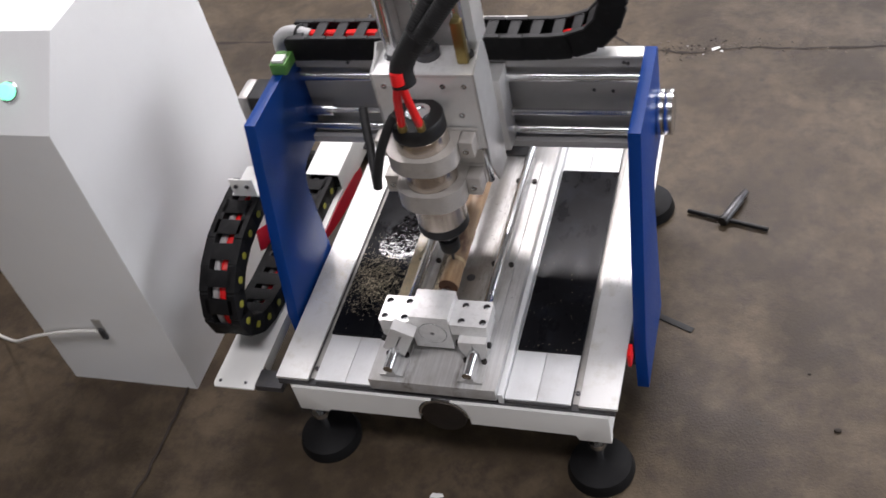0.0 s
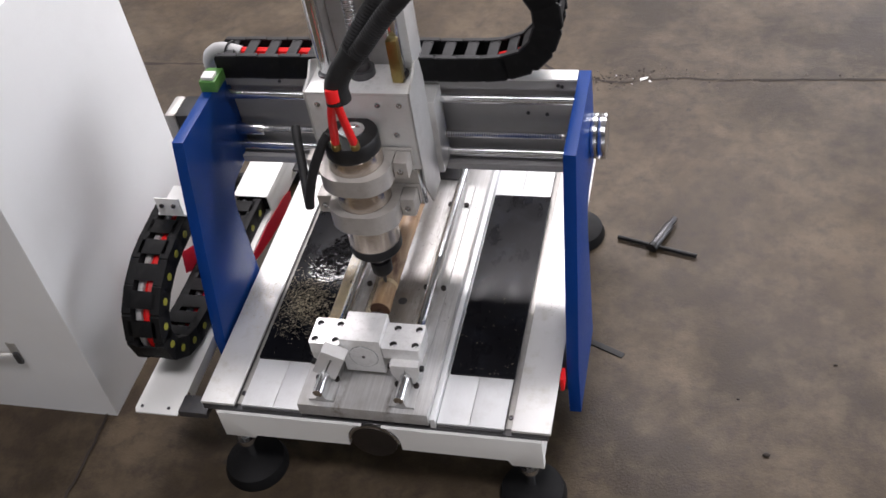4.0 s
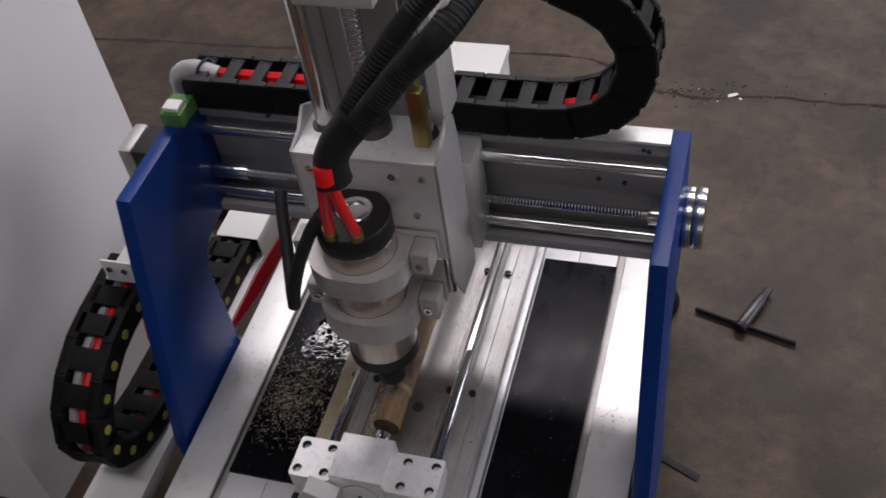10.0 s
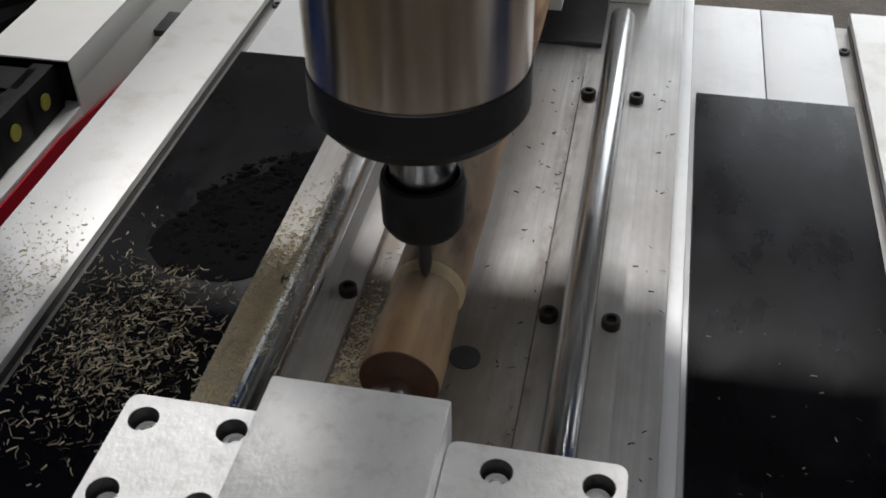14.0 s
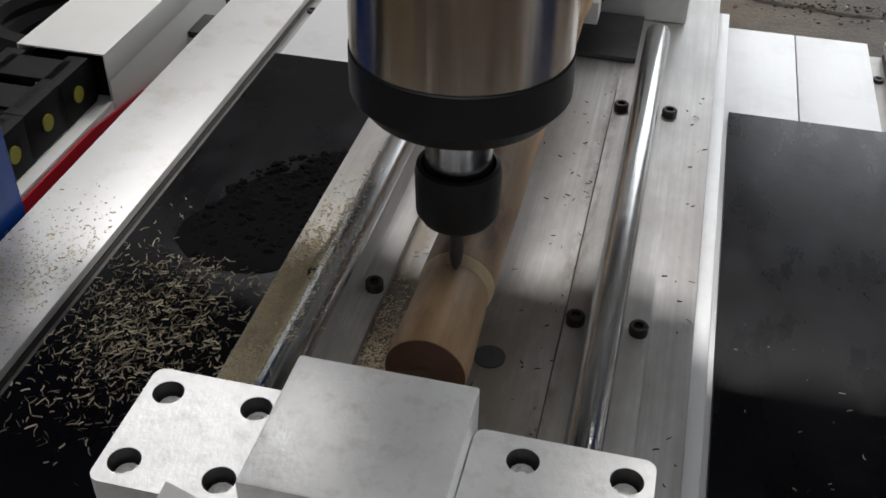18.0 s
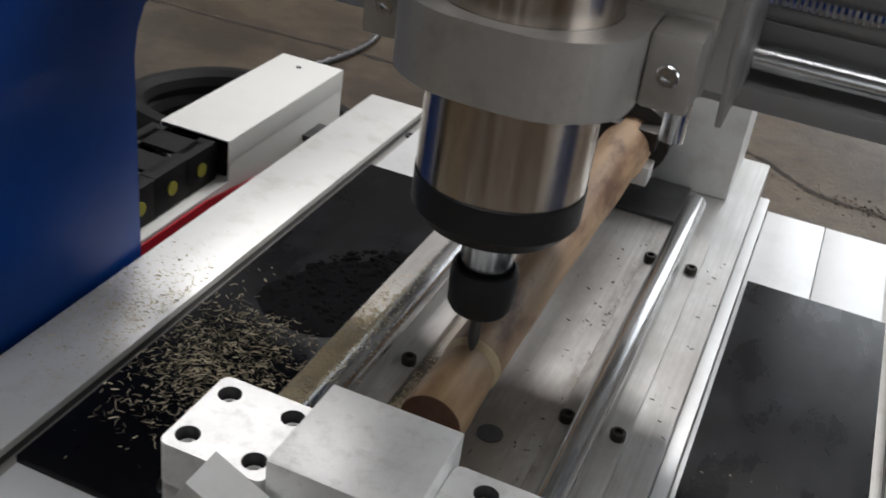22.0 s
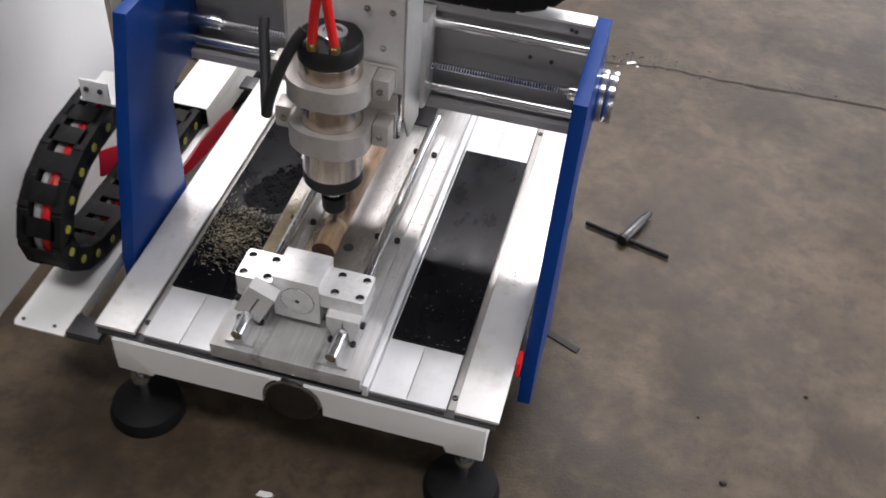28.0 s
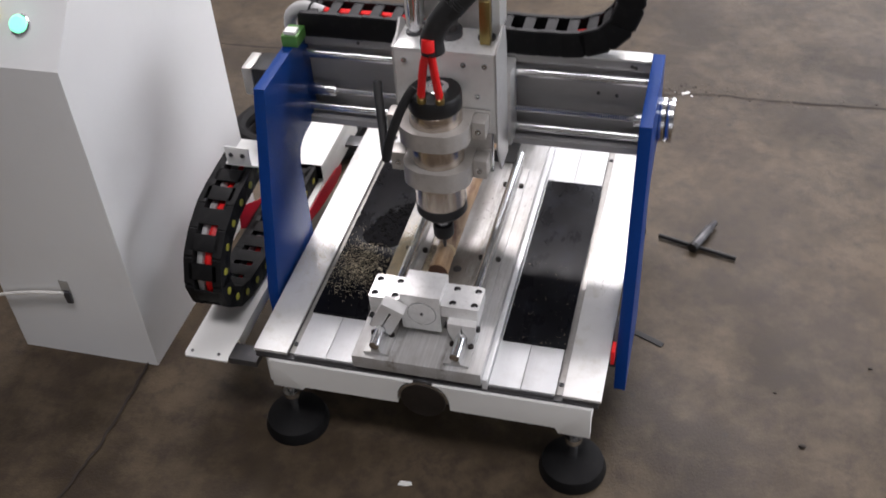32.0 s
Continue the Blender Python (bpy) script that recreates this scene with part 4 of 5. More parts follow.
def clamp(z0, z1):
    """A block with a rounded, waved front bored out for the spindle."""
    r = 0.0403
    wave = [(-0.058, 0.226), (-0.058, 0.189), (-0.052, 0.1715), (-0.036, 0.159), (-0.020, 0.1545), (0.011, 0.1545), (0.027, 0.1605), (0.042, 0.1745), (0.047, 0.190), (0.047, 0.226)]
    pts = [(-0.058, 0.228)] + [(p.x, p.y) for p in smooth_path([(x, y, 0) for x, y in wave], 3)] + [(0.047, 0.228)]
    bm = bmesh.new()
    rings = []
    cx, cy = SX, SY

    def on_outline(a):
        dx, dy = math.cos(a), math.sin(a)
        best = None
        m = len(pts)
        for k in range(m):
            (ax, ay), (bx, by) = pts[k], pts[(k + 1) % m]
            den = dx * (by - ay) - dy * (bx - ax)
            if abs(den) < 1e-12:
                continue
            t = ((ax - cx) * (by - ay) - (ay - cy) * (bx - ax)) / den
            u = ((ax - cx) * dy - (ay - cy) * dx) / den
            if t > 0 and -1e-9 <= u <= 1 + 1e-9 and (best is None or t < best):
                best = t
        return (cx + dx * best, cy + dy * best)

    angles = sorted([2 * math.pi * k / 72 for k in range(72)] + [math.atan2(y - cy, x - cx) % (2 * math.pi) for x, y in pts])
    for a in angles:
        ox, oy = on_outline(a)
        ix, iy = cx + r * math.cos(a), cy + r * math.sin(a)
        if (ox - cx) ** 2 + (oy - cy) ** 2 < (r + 0.002) ** 2:
            ox, oy = cx + (r + 0.002) * math.cos(a), cy + (r + 0.002) * math.sin(a)
        rings.append([bm.verts.new((ix, iy, z0)), bm.verts.new((ox, oy, z0)), bm.verts.new((ox, oy, z1)), bm.verts.new((ix, iy, z1))])
    m = len(rings)
    for k in range(m):
        a, b = rings[k], rings[(k + 1) % m]
        for q in range(4):
            bm.faces.new((a[q], b[q], b[(q + 1) % 4], a[(q + 1) % 4]))
    cl = part("spindle_clamp", bm, CLAMP, spi, "waved aluminium spindle clamp")
    part("clamp_foot", box(-0.07, 0.07, 0.2285, 0.2355, z0, z1, 0.0008), CLAMP, cl)
    for s, x0, x1 in ((-1, -0.083, -0.0585), (1, 0.0475, 0.0695)):
        part("clamp_ear", box(x0, x1, 0.20, 0.2278, z0, z1, 0.003), CLAMP, cl)
        socket_screw(((x0 + x1) / 2, 0.1995, (z0 + z1) / 2), (0, -1, 0), 0.005, cl, CHROME)


clamp(0.504, 0.534)
clamp(0.430, 0.464)
part("clamp_back", box(-0.07, 0.07, 0.2360, 0.2380, 0.430, 0.4895, 0.0006), CLAMP, spi)

# hoses and wires of the spindle
hose = thing("spindle_hose", (0.02, 0.2, 0.62), "black ribbed hose bundle rising from the spindle to the drag chain", "hose")
part("ribbed_hose", tube([(0.012, 0.162, 0.700), (0.022, 0.167, 0.716), (0.048, 0.170, 0.745), (0.088, 0.178, 0.793), (0.128, 0.190, 0.834), (0.16, 0.29, 0.862), (0.15, 0.36, 0.852), (0.13, 0.395, 0.815)], 0.0128, 14, 8, ripple=0.0004, pitch=0.0040), RUBBER, hose)
part("ribbed_hose", tube([(0.010, 0.168, 0.705), (0.026, 0.178, 0.735), (0.052, 0.196, 0.775), (0.085, 0.215, 0.818), (0.125, 0.25, 0.858), (0.15, 0.33, 0.882), (0.135, 0.39, 0.85)], 0.0112, 14, 8, ripple=0.0004, pitch=0.0040), RUBBER, hose)
part("hose_sleeve", tube([(0.009, 0.162, 0.672), (0.008, 0.163, 0.692), (0.016, 0.167, 0.712), (0.038, 0.174, 0.742)], 0.0165, 14, 8), RUBBER, hose)
for x1, y1 in ((-0.0155, 0.168), (0.0115, 0.170)):
    part("red_hose", tube([(0.006 + 0.15 * x1, 0.152, 0.69), (0.006 + 0.25 * x1, 0.151, 0.678), (0.003 + 0.55 * x1, 0.156, 0.65), (0.001 + 0.85 * x1, 0.164, 0.614), (x1, y1, 0.593)], 0.0060, 10), RED, hose, "red coolant hose")
    part("hose_fitting", lathe([(0.0068, 0.5837), (0.0068, 0.5915), (0.0062, 0.592), (0.0062, 0.598)], x1, y1, 14), BRASS, hose)
part("red_tape", tube([(0.006, 0.151, 0.698), (0.006, 0.149, 0.691), (0.006, 0.148, 0.682)], 0.0095, 12), RED, hose)
part("tape_band", tube([(0.006, 0.148, 0.6805), (0.006, 0.1478, 0.6775)], 0.0099, 12), BLACK_PLASTIC, hose)
part("cable_tie", tube([(0.118, 0.197, 0.838), (0.13, 0.195, 0.855), (0.137, 0.215, 0.868)], 0.0022, 8), WHITE_CABLE, hose, "white cable tie")
cool = thing("coolant_tube", (-0.08, 0.2, 0.43), "black tube bent in a V beside the spindle", "tube")
part("tube_outer", tube([(-0.1085, 0.247, 0.558), (-0.102, 0.228, 0.545), (-0.088, 0.192, 0.518), (-0.075, 0.158, 0.496), (-0.071, 0.150, 0.489)], 0.0068, 12), RUBBER, cool)
part("tube_inner", tube([(-0.030, 0.182, 0.598), (-0.040, 0.172, 0.583), (-0.055, 0.160, 0.55), (-0.067, 0.152, 0.512), (-0.072, 0.150, 0.487)], 0.0072, 12), RUBBER, cool)


# ---------------------------------------------------------------- drag chains
def drag_chain(base, label, path, length, width, height, width_axis, side_mat, bar_mat, bar, pins, t=0.006, rim=0.0):
    """Links along a path, each with two side walls and two cross bars."""
    ch = thing("drag_chain", base, label, "cable chain")
    inv = ch.matrix_world.inverted()
    pts = resample(smooth_path(path, 16), length)
    y, z = width / 2 - t / 2, height / 2 - 0.0018
    outline = [(-0.6 * length, -0.40 * height), (-0.52 * length, -0.5 * height), (0.52 * length, -0.5 * height), (0.6 * length, -0.40 * height),
               (0.6 * length, 0.40 * height), (0.52 * length, 0.5 * height), (-0.52 * length, 0.5 * height), (-0.6 * length, 0.40 * height)]
    kit = [part("link", prism(outline, 'y', -y - t / 2, -y + t / 2, 0.0008), side_mat), part("side_wall", prism(outline, 'y', y - t / 2, y + t / 2, 0.0008), side_mat)]
    for s in (-1, 1):
        bm = box(-bar / 2, bar / 2, -y, y, s * z - 0.0018, s * z + 0.0018, 0.0006)
        if rim:
            for e in (-1, 1):
                middle = e * (width / 2 - rim / 2)
                box(-0.47 * length, 0.47 * length, middle - rim / 2, middle + rim / 2, s * (z + 0.0022) - 0.0015, s * (z + 0.0022) + 0.0015, 0.0006, bm=bm)
            for q in (-1, 1):
                cyl((q * 0.3 * bar, y - 0.007, s * (z + 0.0008)), (q * 0.3 * bar, y - 0.007, s * (z + 0.0026)), 0.0022, 10, bm=bm)
        kit.append(part("cross_bar", bm, bar_mat))
    if pins:
        kit.append(part("pin", cyl((0, -width / 2 - 0.0012, 0), (0, -width / 2 + 0.001, 0), 0.0062, 14), YELLOW))
    for n, (a, b) in enumerate(zip(pts, pts[1:])):
        d = (b - a).normalized()
        w = Vector(width_axis)
        m = Matrix.Translation((a + b) / 2) @ Matrix((d, w, d.cross(w).normalized())).transposed().to_4x4()
        if n:
            kit = [o.copy() for o in kit]
            for o in kit:
                scene.collection.objects.link(o)
        for o in kit[1:]:
            o.parent, o.matrix_parent_inverse, o.matrix_basis = kit[0], Matrix(), Matrix()
        kit[0].parent, kit[0].matrix_parent_inverse, kit[0].matrix_basis = ch, Matrix(), inv @ m @ pose(0, 0, 0.0006 * (n % 2))
    return ch


top_chain = [(-0.283, 0.412, 0.5645), (-0.1, 0.412, 0.5645), (0.05, 0.412, 0.5645), (0.165, 0.412, 0.5655), (0.222, 0.412, 0.582), (0.252, 0.412, 0.626), (0.252, 0.412, 0.676), (0.225, 0.412, 0.716), (0.172, 0.412, 0.744), (0.12, 0.41, 0.772), (0.085, 0.408, 0.805)]
drag_chain((0, 0.412, 0.5437), "black plastic cable chain looping over the gantry beam", top_chain, 0.036, 0.055, 0.040, (0, 1, 0), CHAIN, GREY_PLASTIC, 0.0165, False, rim=0.008)
side_chain = [(-0.378, 0.28, 0.352), (-0.378, 0.2, 0.348), (-0.378, 0.14, 0.335), (-0.378, 0.088, 0.30), (-0.378, 0.068, 0.25), (-0.378, 0.088, 0.205), (-0.378, 0.14, 0.178), (-0.378, 0.21, 0.170), (-0.378, 0.32, 0.168), (-0.378, 0.52, 0.168)]
drag_chain((-0.378, 0.3, 0.15), "black cable chain with yellow pins in a loop beside the table", side_chain, 0.042, 0.066, 0.036, (-1, 0, 0), CHAIN, CHAIN, 0.029, True, 0.016)
wires = thing("chain_cables", (-0.38, 0.3, 0.17), "red and grey cables lying inside the cable chains", "cable")
off = Vector((-0.006, 0, 0))
part("red_cable", tube([Vector(p) - 0.8 * off for p in side_chain[:-1]], 0.0072, 8, 6), RED, wires)
part("grey_cable", tube([Vector(p) + 1.6 * off for p in side_chain], 0.0065, 8, 6), GREY_CABLE, wires)
part("red_cable", tube([(-0.283, 0.414, 0.5745), (-0.2, 0.416, 0.5725), (-0.12, 0.416, 0.5715), (-0.06, 0.414, 0.565)], 0.008, 8, 6), RED, wires)
part("red_cable", tube([(0.165, 0.414, 0.568), (0.21, 0.414, 0.582), (0.236, 0.414, 0.613), (0.246, 0.412, 0.65)], 0.007, 8, 6), RED, wires)
part("black_cable", tube([(p[0], p[1], p[2] - 0.002) for p in top_chain], 0.010, 8, 6), RUBBER, wires)
part("red_ribbon", prism([(0.27, 0.196), (0.30, 0.174), (0.36, 0.160), (0.44, 0.152), (0.485, 0.152), (0.485, 0.166), (0.44, 0.176), (0.36, 0.194), (0.31, 0.222), (0.28, 0.238)], 'x', -0.4135, -0.412, 0.0004), RIBBON, wires, "flat red ribbon cable lying behind the chain")
part("red_ribbon", prism([(0.475, 0.116), (0.50, 0.122), (0.53, 0.126), (0.57, 0.136), (0.585, 0.150), (0.56, 0.152), (0.53, 0.146), (0.50, 0.142), (0.478, 0.134)], 'x', -0.4265, -0.425, 0.0004), RIBBON, wires, "flat red ribbon cable hanging beside the tray")
hose2 = thing("grey_hose", (-0.3, 0.45, 0.5), "grey cable sleeve bending down behind the blue side plate", "hose")
part("sleeve", tube([(-0.25, 0.412, 0.574), (-0.285, 0.414, 0.580), (-0.312, 0.42, 0.562), (-0.322, 0.43, 0.525), (-0.325, 0.437, 0.46), (-0.33, 0.44, 0.38)], 0.011, 12), GREY_CABLE, hose2)
part("tie_ring", tube([(-0.268 + 0.004 * math.sin(a), 0.413 + 0.0145 * math.sin(a), 0.577 + 0.0145 * math.cos(a)) for a in [math.pi * k / 6 for k in range(13)]], 0.0018, 8, 3), BLACK_PLASTIC, hose2, "black cable tie")

# cable tray and its cover
tray = thing("cable_tray", (-0.378, 0.35, 0.12), "white painted steel cable tray with a boxed cover", "cable tray")
part("tray_floor", prism([(-0.4135, 0.70), (-0.4135, 0.004), (-0.4095, -0.004), (-0.3345, -0.004), (-0.3345, 0.70)], 'z', 0.146, 0.1492, 0.0005), WHITE_PAINT, tray)
for x in (-0.4125, -0.3357):
    part("tray_side", box(x - 0.001, x + 0.001, 0.05, 0.70, 0.124, 0.1458, 0.0003), WHITE_PAINT, tray)
for x in (-0.402, -0.354):
    socket_screw((x, 0.008, 0.1492), (0, 0, 1), 0.0028, tray, DARK_STEEL)
part("channel_wall", box(-0.3363, -0.3343, 0.490, 0.70, 0.124, 0.1672, 0.0003), WHITE_PAINT, tray)
part("channel_wall", box(-0.4045, -0.4025, 0.490, 0.70, 0.1494, 0.1672, 0.0003), WHITE_PAINT, tray)
cov = part("cover", box(-0.4045, -0.3338, 0.488, 0.700, 0.187, 0.1885, 0.0005), WHITE_PAINT, tray, "white boxed cable cover")
for x in (-0.4045, -0.3350):
    part("cover_lip", box(x, x + 0.0012, 0.488, 0.700, 0.1665, 0.1869, 0.0002), WHITE_PAINT, cov)
part("cover_end", box(-0.4030, -0.3353, 0.6985, 0.6998, 0.1495, 0.1869, 0.0002), WHITE_PAINT, cov)
part("cover_screw", cyl((-0.372, 0.675, 0.1884), (-0.372, 0.675, 0.1892), 0.0028, 12), DARK_STEEL, cov)
for k in range(4):
    y = 0.494 + 0.036 * k
    part("chain_link", box(-0.3985, -0.3385, y, y + 0.034, 0.1494, 0.180, 0.003), CHAIN, tray, "black drag chain link under the cover")
for y in (0.002, 0.30, 0.62):
    part("tray_bracket", box(-0.3342, -0.2842, y, y + 0.035, 0.139, 0.152 if y < 0.1 else 0.145, 0.0008), DARK_STEEL, tray)
part("red_ribbon", prism([(0.345, 0.140), (0.40, 0.124), (0.46, 0.112), (0.53, 0.104), (0.575, 0.108), (0.58, 0.124), (0.55, 0.135), (0.45, 0.1475), (0.345, 0.1475)], 'x', -0.3325, -0.3308, 0), RIBBON, tray, "sagging red ribbon cable beside the tray")

# ---------------------------------------------------------------- control cabinet
cab = thing("control_cabinet", (-0.68, 0.3, 0), "grey-white steel control cabinet with a slanted button panel", "cabinet")
poly = [(0.083, 0.0), (0.083, 0.632), (0.19, 0.745), (0.565, 0.745), (0.565, 0.0)]
part("cabinet_body", prism(poly, 'x', -0.815, -0.539, 0.002), CABINET_PAINT, cab)
part("side_panel", prism([(0.083, 0.6345), (0.083, 0.98), (0.565, 0.98), (0.565, 0.7475), (0.191, 0.7475)], 'x', -0.815, -0.811, 0.0006), CABINET_PAINT, cab, "upright sheet-steel side panel")
slant = (Vector((0, 0.107, 0.113))).normalized()
nrm = Vector((0, -0.113, 0.107)).normalized()


def on_panel(x, s):
    return Vector((x, 0.083, 0.632)) + slant * s


def knob(name, x, s, rings, mat, label):
    bm = lathe(rings, 0, 0, 28)
    bmesh.ops.transform(bm, matrix=Matrix.Translation(on_panel(x, s)) @ nrm.to_track_quat('Z', 'Y').to_matrix().to_4x4(), verts=bm.verts)
    return part(name, bm, mat, cab, label)


knob("button_collar", -0.722, 0.075, [(0.021, 0.0), (0.021, 0.008), (0.018, 0.009)], YELLOW_RING, "yellow button collar")
knob("stop_button", -0.722, 0.075, [(0.012, 0.008), (0.012, 0.016), (0.0195, 0.018), (0.0205, 0.026), (0.017, 0.031), (0.008, 0.032)], RED_CAP, "red mushroom stop button")
knob("button_dot", -0.722, 0.075, [(0.0075, 0.0322), (0.0075, 0.0328)], GREY_CABLE, "grey arrow plate on the stop button")
knob("button_collar", -0.665, 0.07, [(0.019, 0.0), (0.019, 0.008), (0.015, 0.009)], YELLOW_RING, "yellow button collar")
knob("lit_button", -0.665, 0.07, [(0.0135, 0.009), (0.0135, 0.014), (0.011, 0.016)], WHITE_LAMP, "lit pale green push button")
knob("button_collar", -0.61, 0.065, [(0.0165, 0.0), (0.0165, 0.004), (0.014, 0.005)], CHROME, "chrome lamp ring")
knob("signal_lamp", -0.61, 0.065, [(0.0135, 0.005), (0.0135, 0.010), (0.010, 0.013)], GREEN_LAMP, "lit green signal lamp")
part("lock_plate", box(-0.685, -0.667, 0.081, 0.0828, 0.145, 0.192, 0.0006), MILLED, cab, "steel lock plate")
part("lock_latch", box(-0.679, -0.667, 0.0755, 0.0808, 0.142, 0.17, 0.002), DARK_STEEL, cab, "dark latch")

# ---------------------------------------------------------------- things on the floor
key = thing("chuck_key", (0.41, 0.59, 0), "black steel T-handled chuck key lying on concrete", "tool")
part("handle_bar", cyl((0.3245, 0.613, 0.0065), (0.478, 0.571, 0.0065), 0.0043, 16, 0.001), BLACK_PLASTIC, key)
part("key_stem", cyl((0.396, 0.588, 0.0115), (0.422, 0.646, 0.0120), 0.0092, 20, 0.001), DARK_STEEL, key)
part("key_head", cyl((0.392, 0.580, 0.0115), (0.3965, 0.5895, 0.0115), 0.0105, 20, 0.002), BLACK_PLASTIC, key)
part("key_tip", cyl((0.422, 0.646, 0.0125), (0.432, 0.668, 0.0125), 0.0065, 6, 0.0008), DARK_STEEL, key)
rod = thing("steel_strip", (0.333, 0.327, 0), "short dark flat strip lying on the concrete floor", "strip")
bm = box(-0.035, 0.035, -0.006, 0.006, 0, 0.002, 0.0004)
bmesh.ops.transform(bm, matrix=Matrix.Translation((0.329, 0.329, 0.0003)) @ Matrix.Rotation(radians(-24.4), 4, 'Z'), verts=bm.verts)
part("strip_bar", bm, RUBBER, rod)


def cable(name, label, pts, r, mat, category="cable"):
    c = thing(name, (pts[0][0], pts[0][1], 0), label, category)
    part("sheath", tube(pts, r, 10, 8), mat, c)
    return c


cable("white_cable", "thin white cable trailing from the cabinet lock to the floor", [(-0.678, 0.0735, 0.170), (-0.75, 0.074, 0.158), (-0.815, 0.0745, 0.140), (-0.88, 0.092, 0.100), (-0.96, 0.125, 0.040), (-1.03, 0.155, 0.006), (-1.076, 0.171, 0.004), (-1.153, 0.187, 0.004), (-1.261, 0.202, 0.004), (-1.42, 0.25, 0.004), (-1.6, 0.33, 0.004)], 0.0032, WHITE_CABLE)
cable("black_cable", "black power cable lying on the floor behind the cabinet", [(-1.5, 0.12, 0.008), (-1.31, 0.17, 0.008), (-1.235, 0.265, 0.008), (-1.11, 0.38, 0.008), (-0.95, 0.5, 0.008), (-0.83, 0.62, 0.008)], 0.008, RUBBER)
cable("black_cable", "black power cable curled in a loop on the floor", [(-1.6, 0.45, 0.008), (-1.45, 0.36, 0.008), (-1.38, 0.30, 0.008), (-1.36, 0.2, 0.018), (-1.28, 0.1, 0.008), (-1.2, 0.04, 0.008), (-1.22, -0.02, 0.008), (-1.35, -0.06, 0.008)], 0.008, RUBBER)
coil = []
for k in range(32):
    a = -2.2 + 2 * math.pi * k / 15
    coil.append((-0.515 + (0.140 + 0.010 * math.sin(k * 0.9)) * math.cos(a), 0.806 + (0.104 + 0.010 * math.cos(k * 0.7)) * math.sin(a), 0.020 + 0.022 * min(1, max(0, k - 13) / 4)))
cable("hose_coil", "thick black rubber hose coiled on the floor behind the machine", coil, 0.019, CHAIN, "hose")
conduit = thing("steel_conduit", (-0.565, 1.22, 0), "short piece of thin dark ribbed conduit on the floor", "conduit")
part("conduit_tube", tube([(-0.578, 1.10, 0.006), (-0.560, 1.18, 0.006), (-0.557, 1.25, 0.006), (-0.566, 1.30, 0.006)], 0.0045, 10, 8, ripple=0.0013, pitch=0.012), DARK_STEEL, conduit)
for (x, y), turn_z, size in (((0.336, 1.152), 0.5, 0.011), ((-0.018, -0.076), 0.1, 0.012), ((0.13, -0.11), 1.1, 0.006), ((0.85, 0.42), 0.7, 0.006)):
    scrap = thing("paper_scrap", (x, y, 0), "small white scrap lying on the concrete floor", "litter", "scraps on the floor")
    bm = prism([(-size, -0.3 * size), (0.2 * size, -0.4 * size), (size, -0.1 * size), (0.8 * size, 0.35 * size), (-0.7 * size, 0.4 * size)], 'z', 0, 0.0012)
    bmesh.ops.transform(bm, matrix=Matrix.Translation((x, y, 0.0002)) @ Matrix.Rotation(turn_z, 4, 'Z'), verts=bm.verts)
    part("paper", bm, WHITE_PAINT, scrap)
for x, y, r in ((0.605, 0.131, 0.006), (0.72, 0.33, 0.004), (0.66, -0.04, 0.003), (-0.05, -0.25, 0.004), (0.56, 0.24, 0.003)):
    pebble = thing("grit_lump", (x, y, 0), "small dark lump of dirt on the concrete floor", "litter", "dirt lumps on the floor")
    bm = bmesh.new()
    bmesh.ops.create_icosphere(bm, subdivisions=2, radius=r, matrix=Matrix.Translation((x, y, 0.35 * r)) @ Matrix.Diagonal((1, 0.75, 0.45, 1)))
    for v in bm.verts:
        v.co += 0.25 * r * noise.noise_vector(v.co * 150)
        v.co.z = max(v.co.z, 0.0)
    part("lump", bm, GROOVE, pebble)

# other cabinets further off; their unseen upper parts are tall to block skylight
for x0, x1, y0, y1, h in ((-2.9, -2.0, 0.93, 1.7, 2.2), (-1.70, -1.2, 1.0, 1.6, 2.2)):
    c = thing("white_cabinet", (x0, y0, 0), "white steel cabinet standing on the workshop floor", "cabinet", "cabinets behind the machine")
    part("cabinet_shell", box(x0, x1, y0, y1, 0.0, h, 0.004), CABINET_PAINT, c)
    part("cabinet_door", box(x0 + 0.03, x1 - 0.03, y0 - 0.012, y0 - 0.0005, 0.06, h - 0.05, 0.003), CABINET_PAINT, c)
rear = thing("rear_box", (-0.09, 0.865, 0), "white sheet-metal box behind the machine", "box")
part("box_shell", box(-0.145, -0.035, 0.80, 0.93, 0.0, 0.235, 0.002), WHITE_PAINT, rear)
part("box_lid", box(-0.148, -0.032, 0.797, 0.933, 0.2355, 0.25, 0.002), WHITE_PAINT, rear)

# ---------------------------------------------------------------- oil film, chips and dust
outline = [(-0.186, 0.292), (-0.188, 0.31), (-0.178, 0.33), (-0.170, 0.352), (-0.158, 0.366), (-0.144, 0.374), (-0.136, 0.392), (-0.124, 0.402), (-0.1145, 0.395), (-0.1145, 0.30), (-0.120, 0.282), (-0.136, 0.274), (-0.156, 0.274), (-0.172, 0.279)]
film_line = smooth_path([(*p, 0) for p in outline + outline[:1]], 5)
bm = bmesh.new()
mid = Vector((-0.145, 0.33, 0))
rows = []
for f, h in ((1.0, 0.0003), (0.97, 0.0003), (0.85, 0.0003), (0.6, 0.0003), (0.3, 0.0003)):
    rows.append([bm.verts.new((*(mid + (p - mid) * f).xy, Z + 0.0024 + h)) for p in film_line[:-1]])
for a, b in zip(rows, rows[1:]):
    for k in range(len(a)):
        bm.faces.new((a[k], a[(k + 1) % len(a)], b[(k + 1) % len(a)], b[k]))
bm.faces.new(rows[-1])
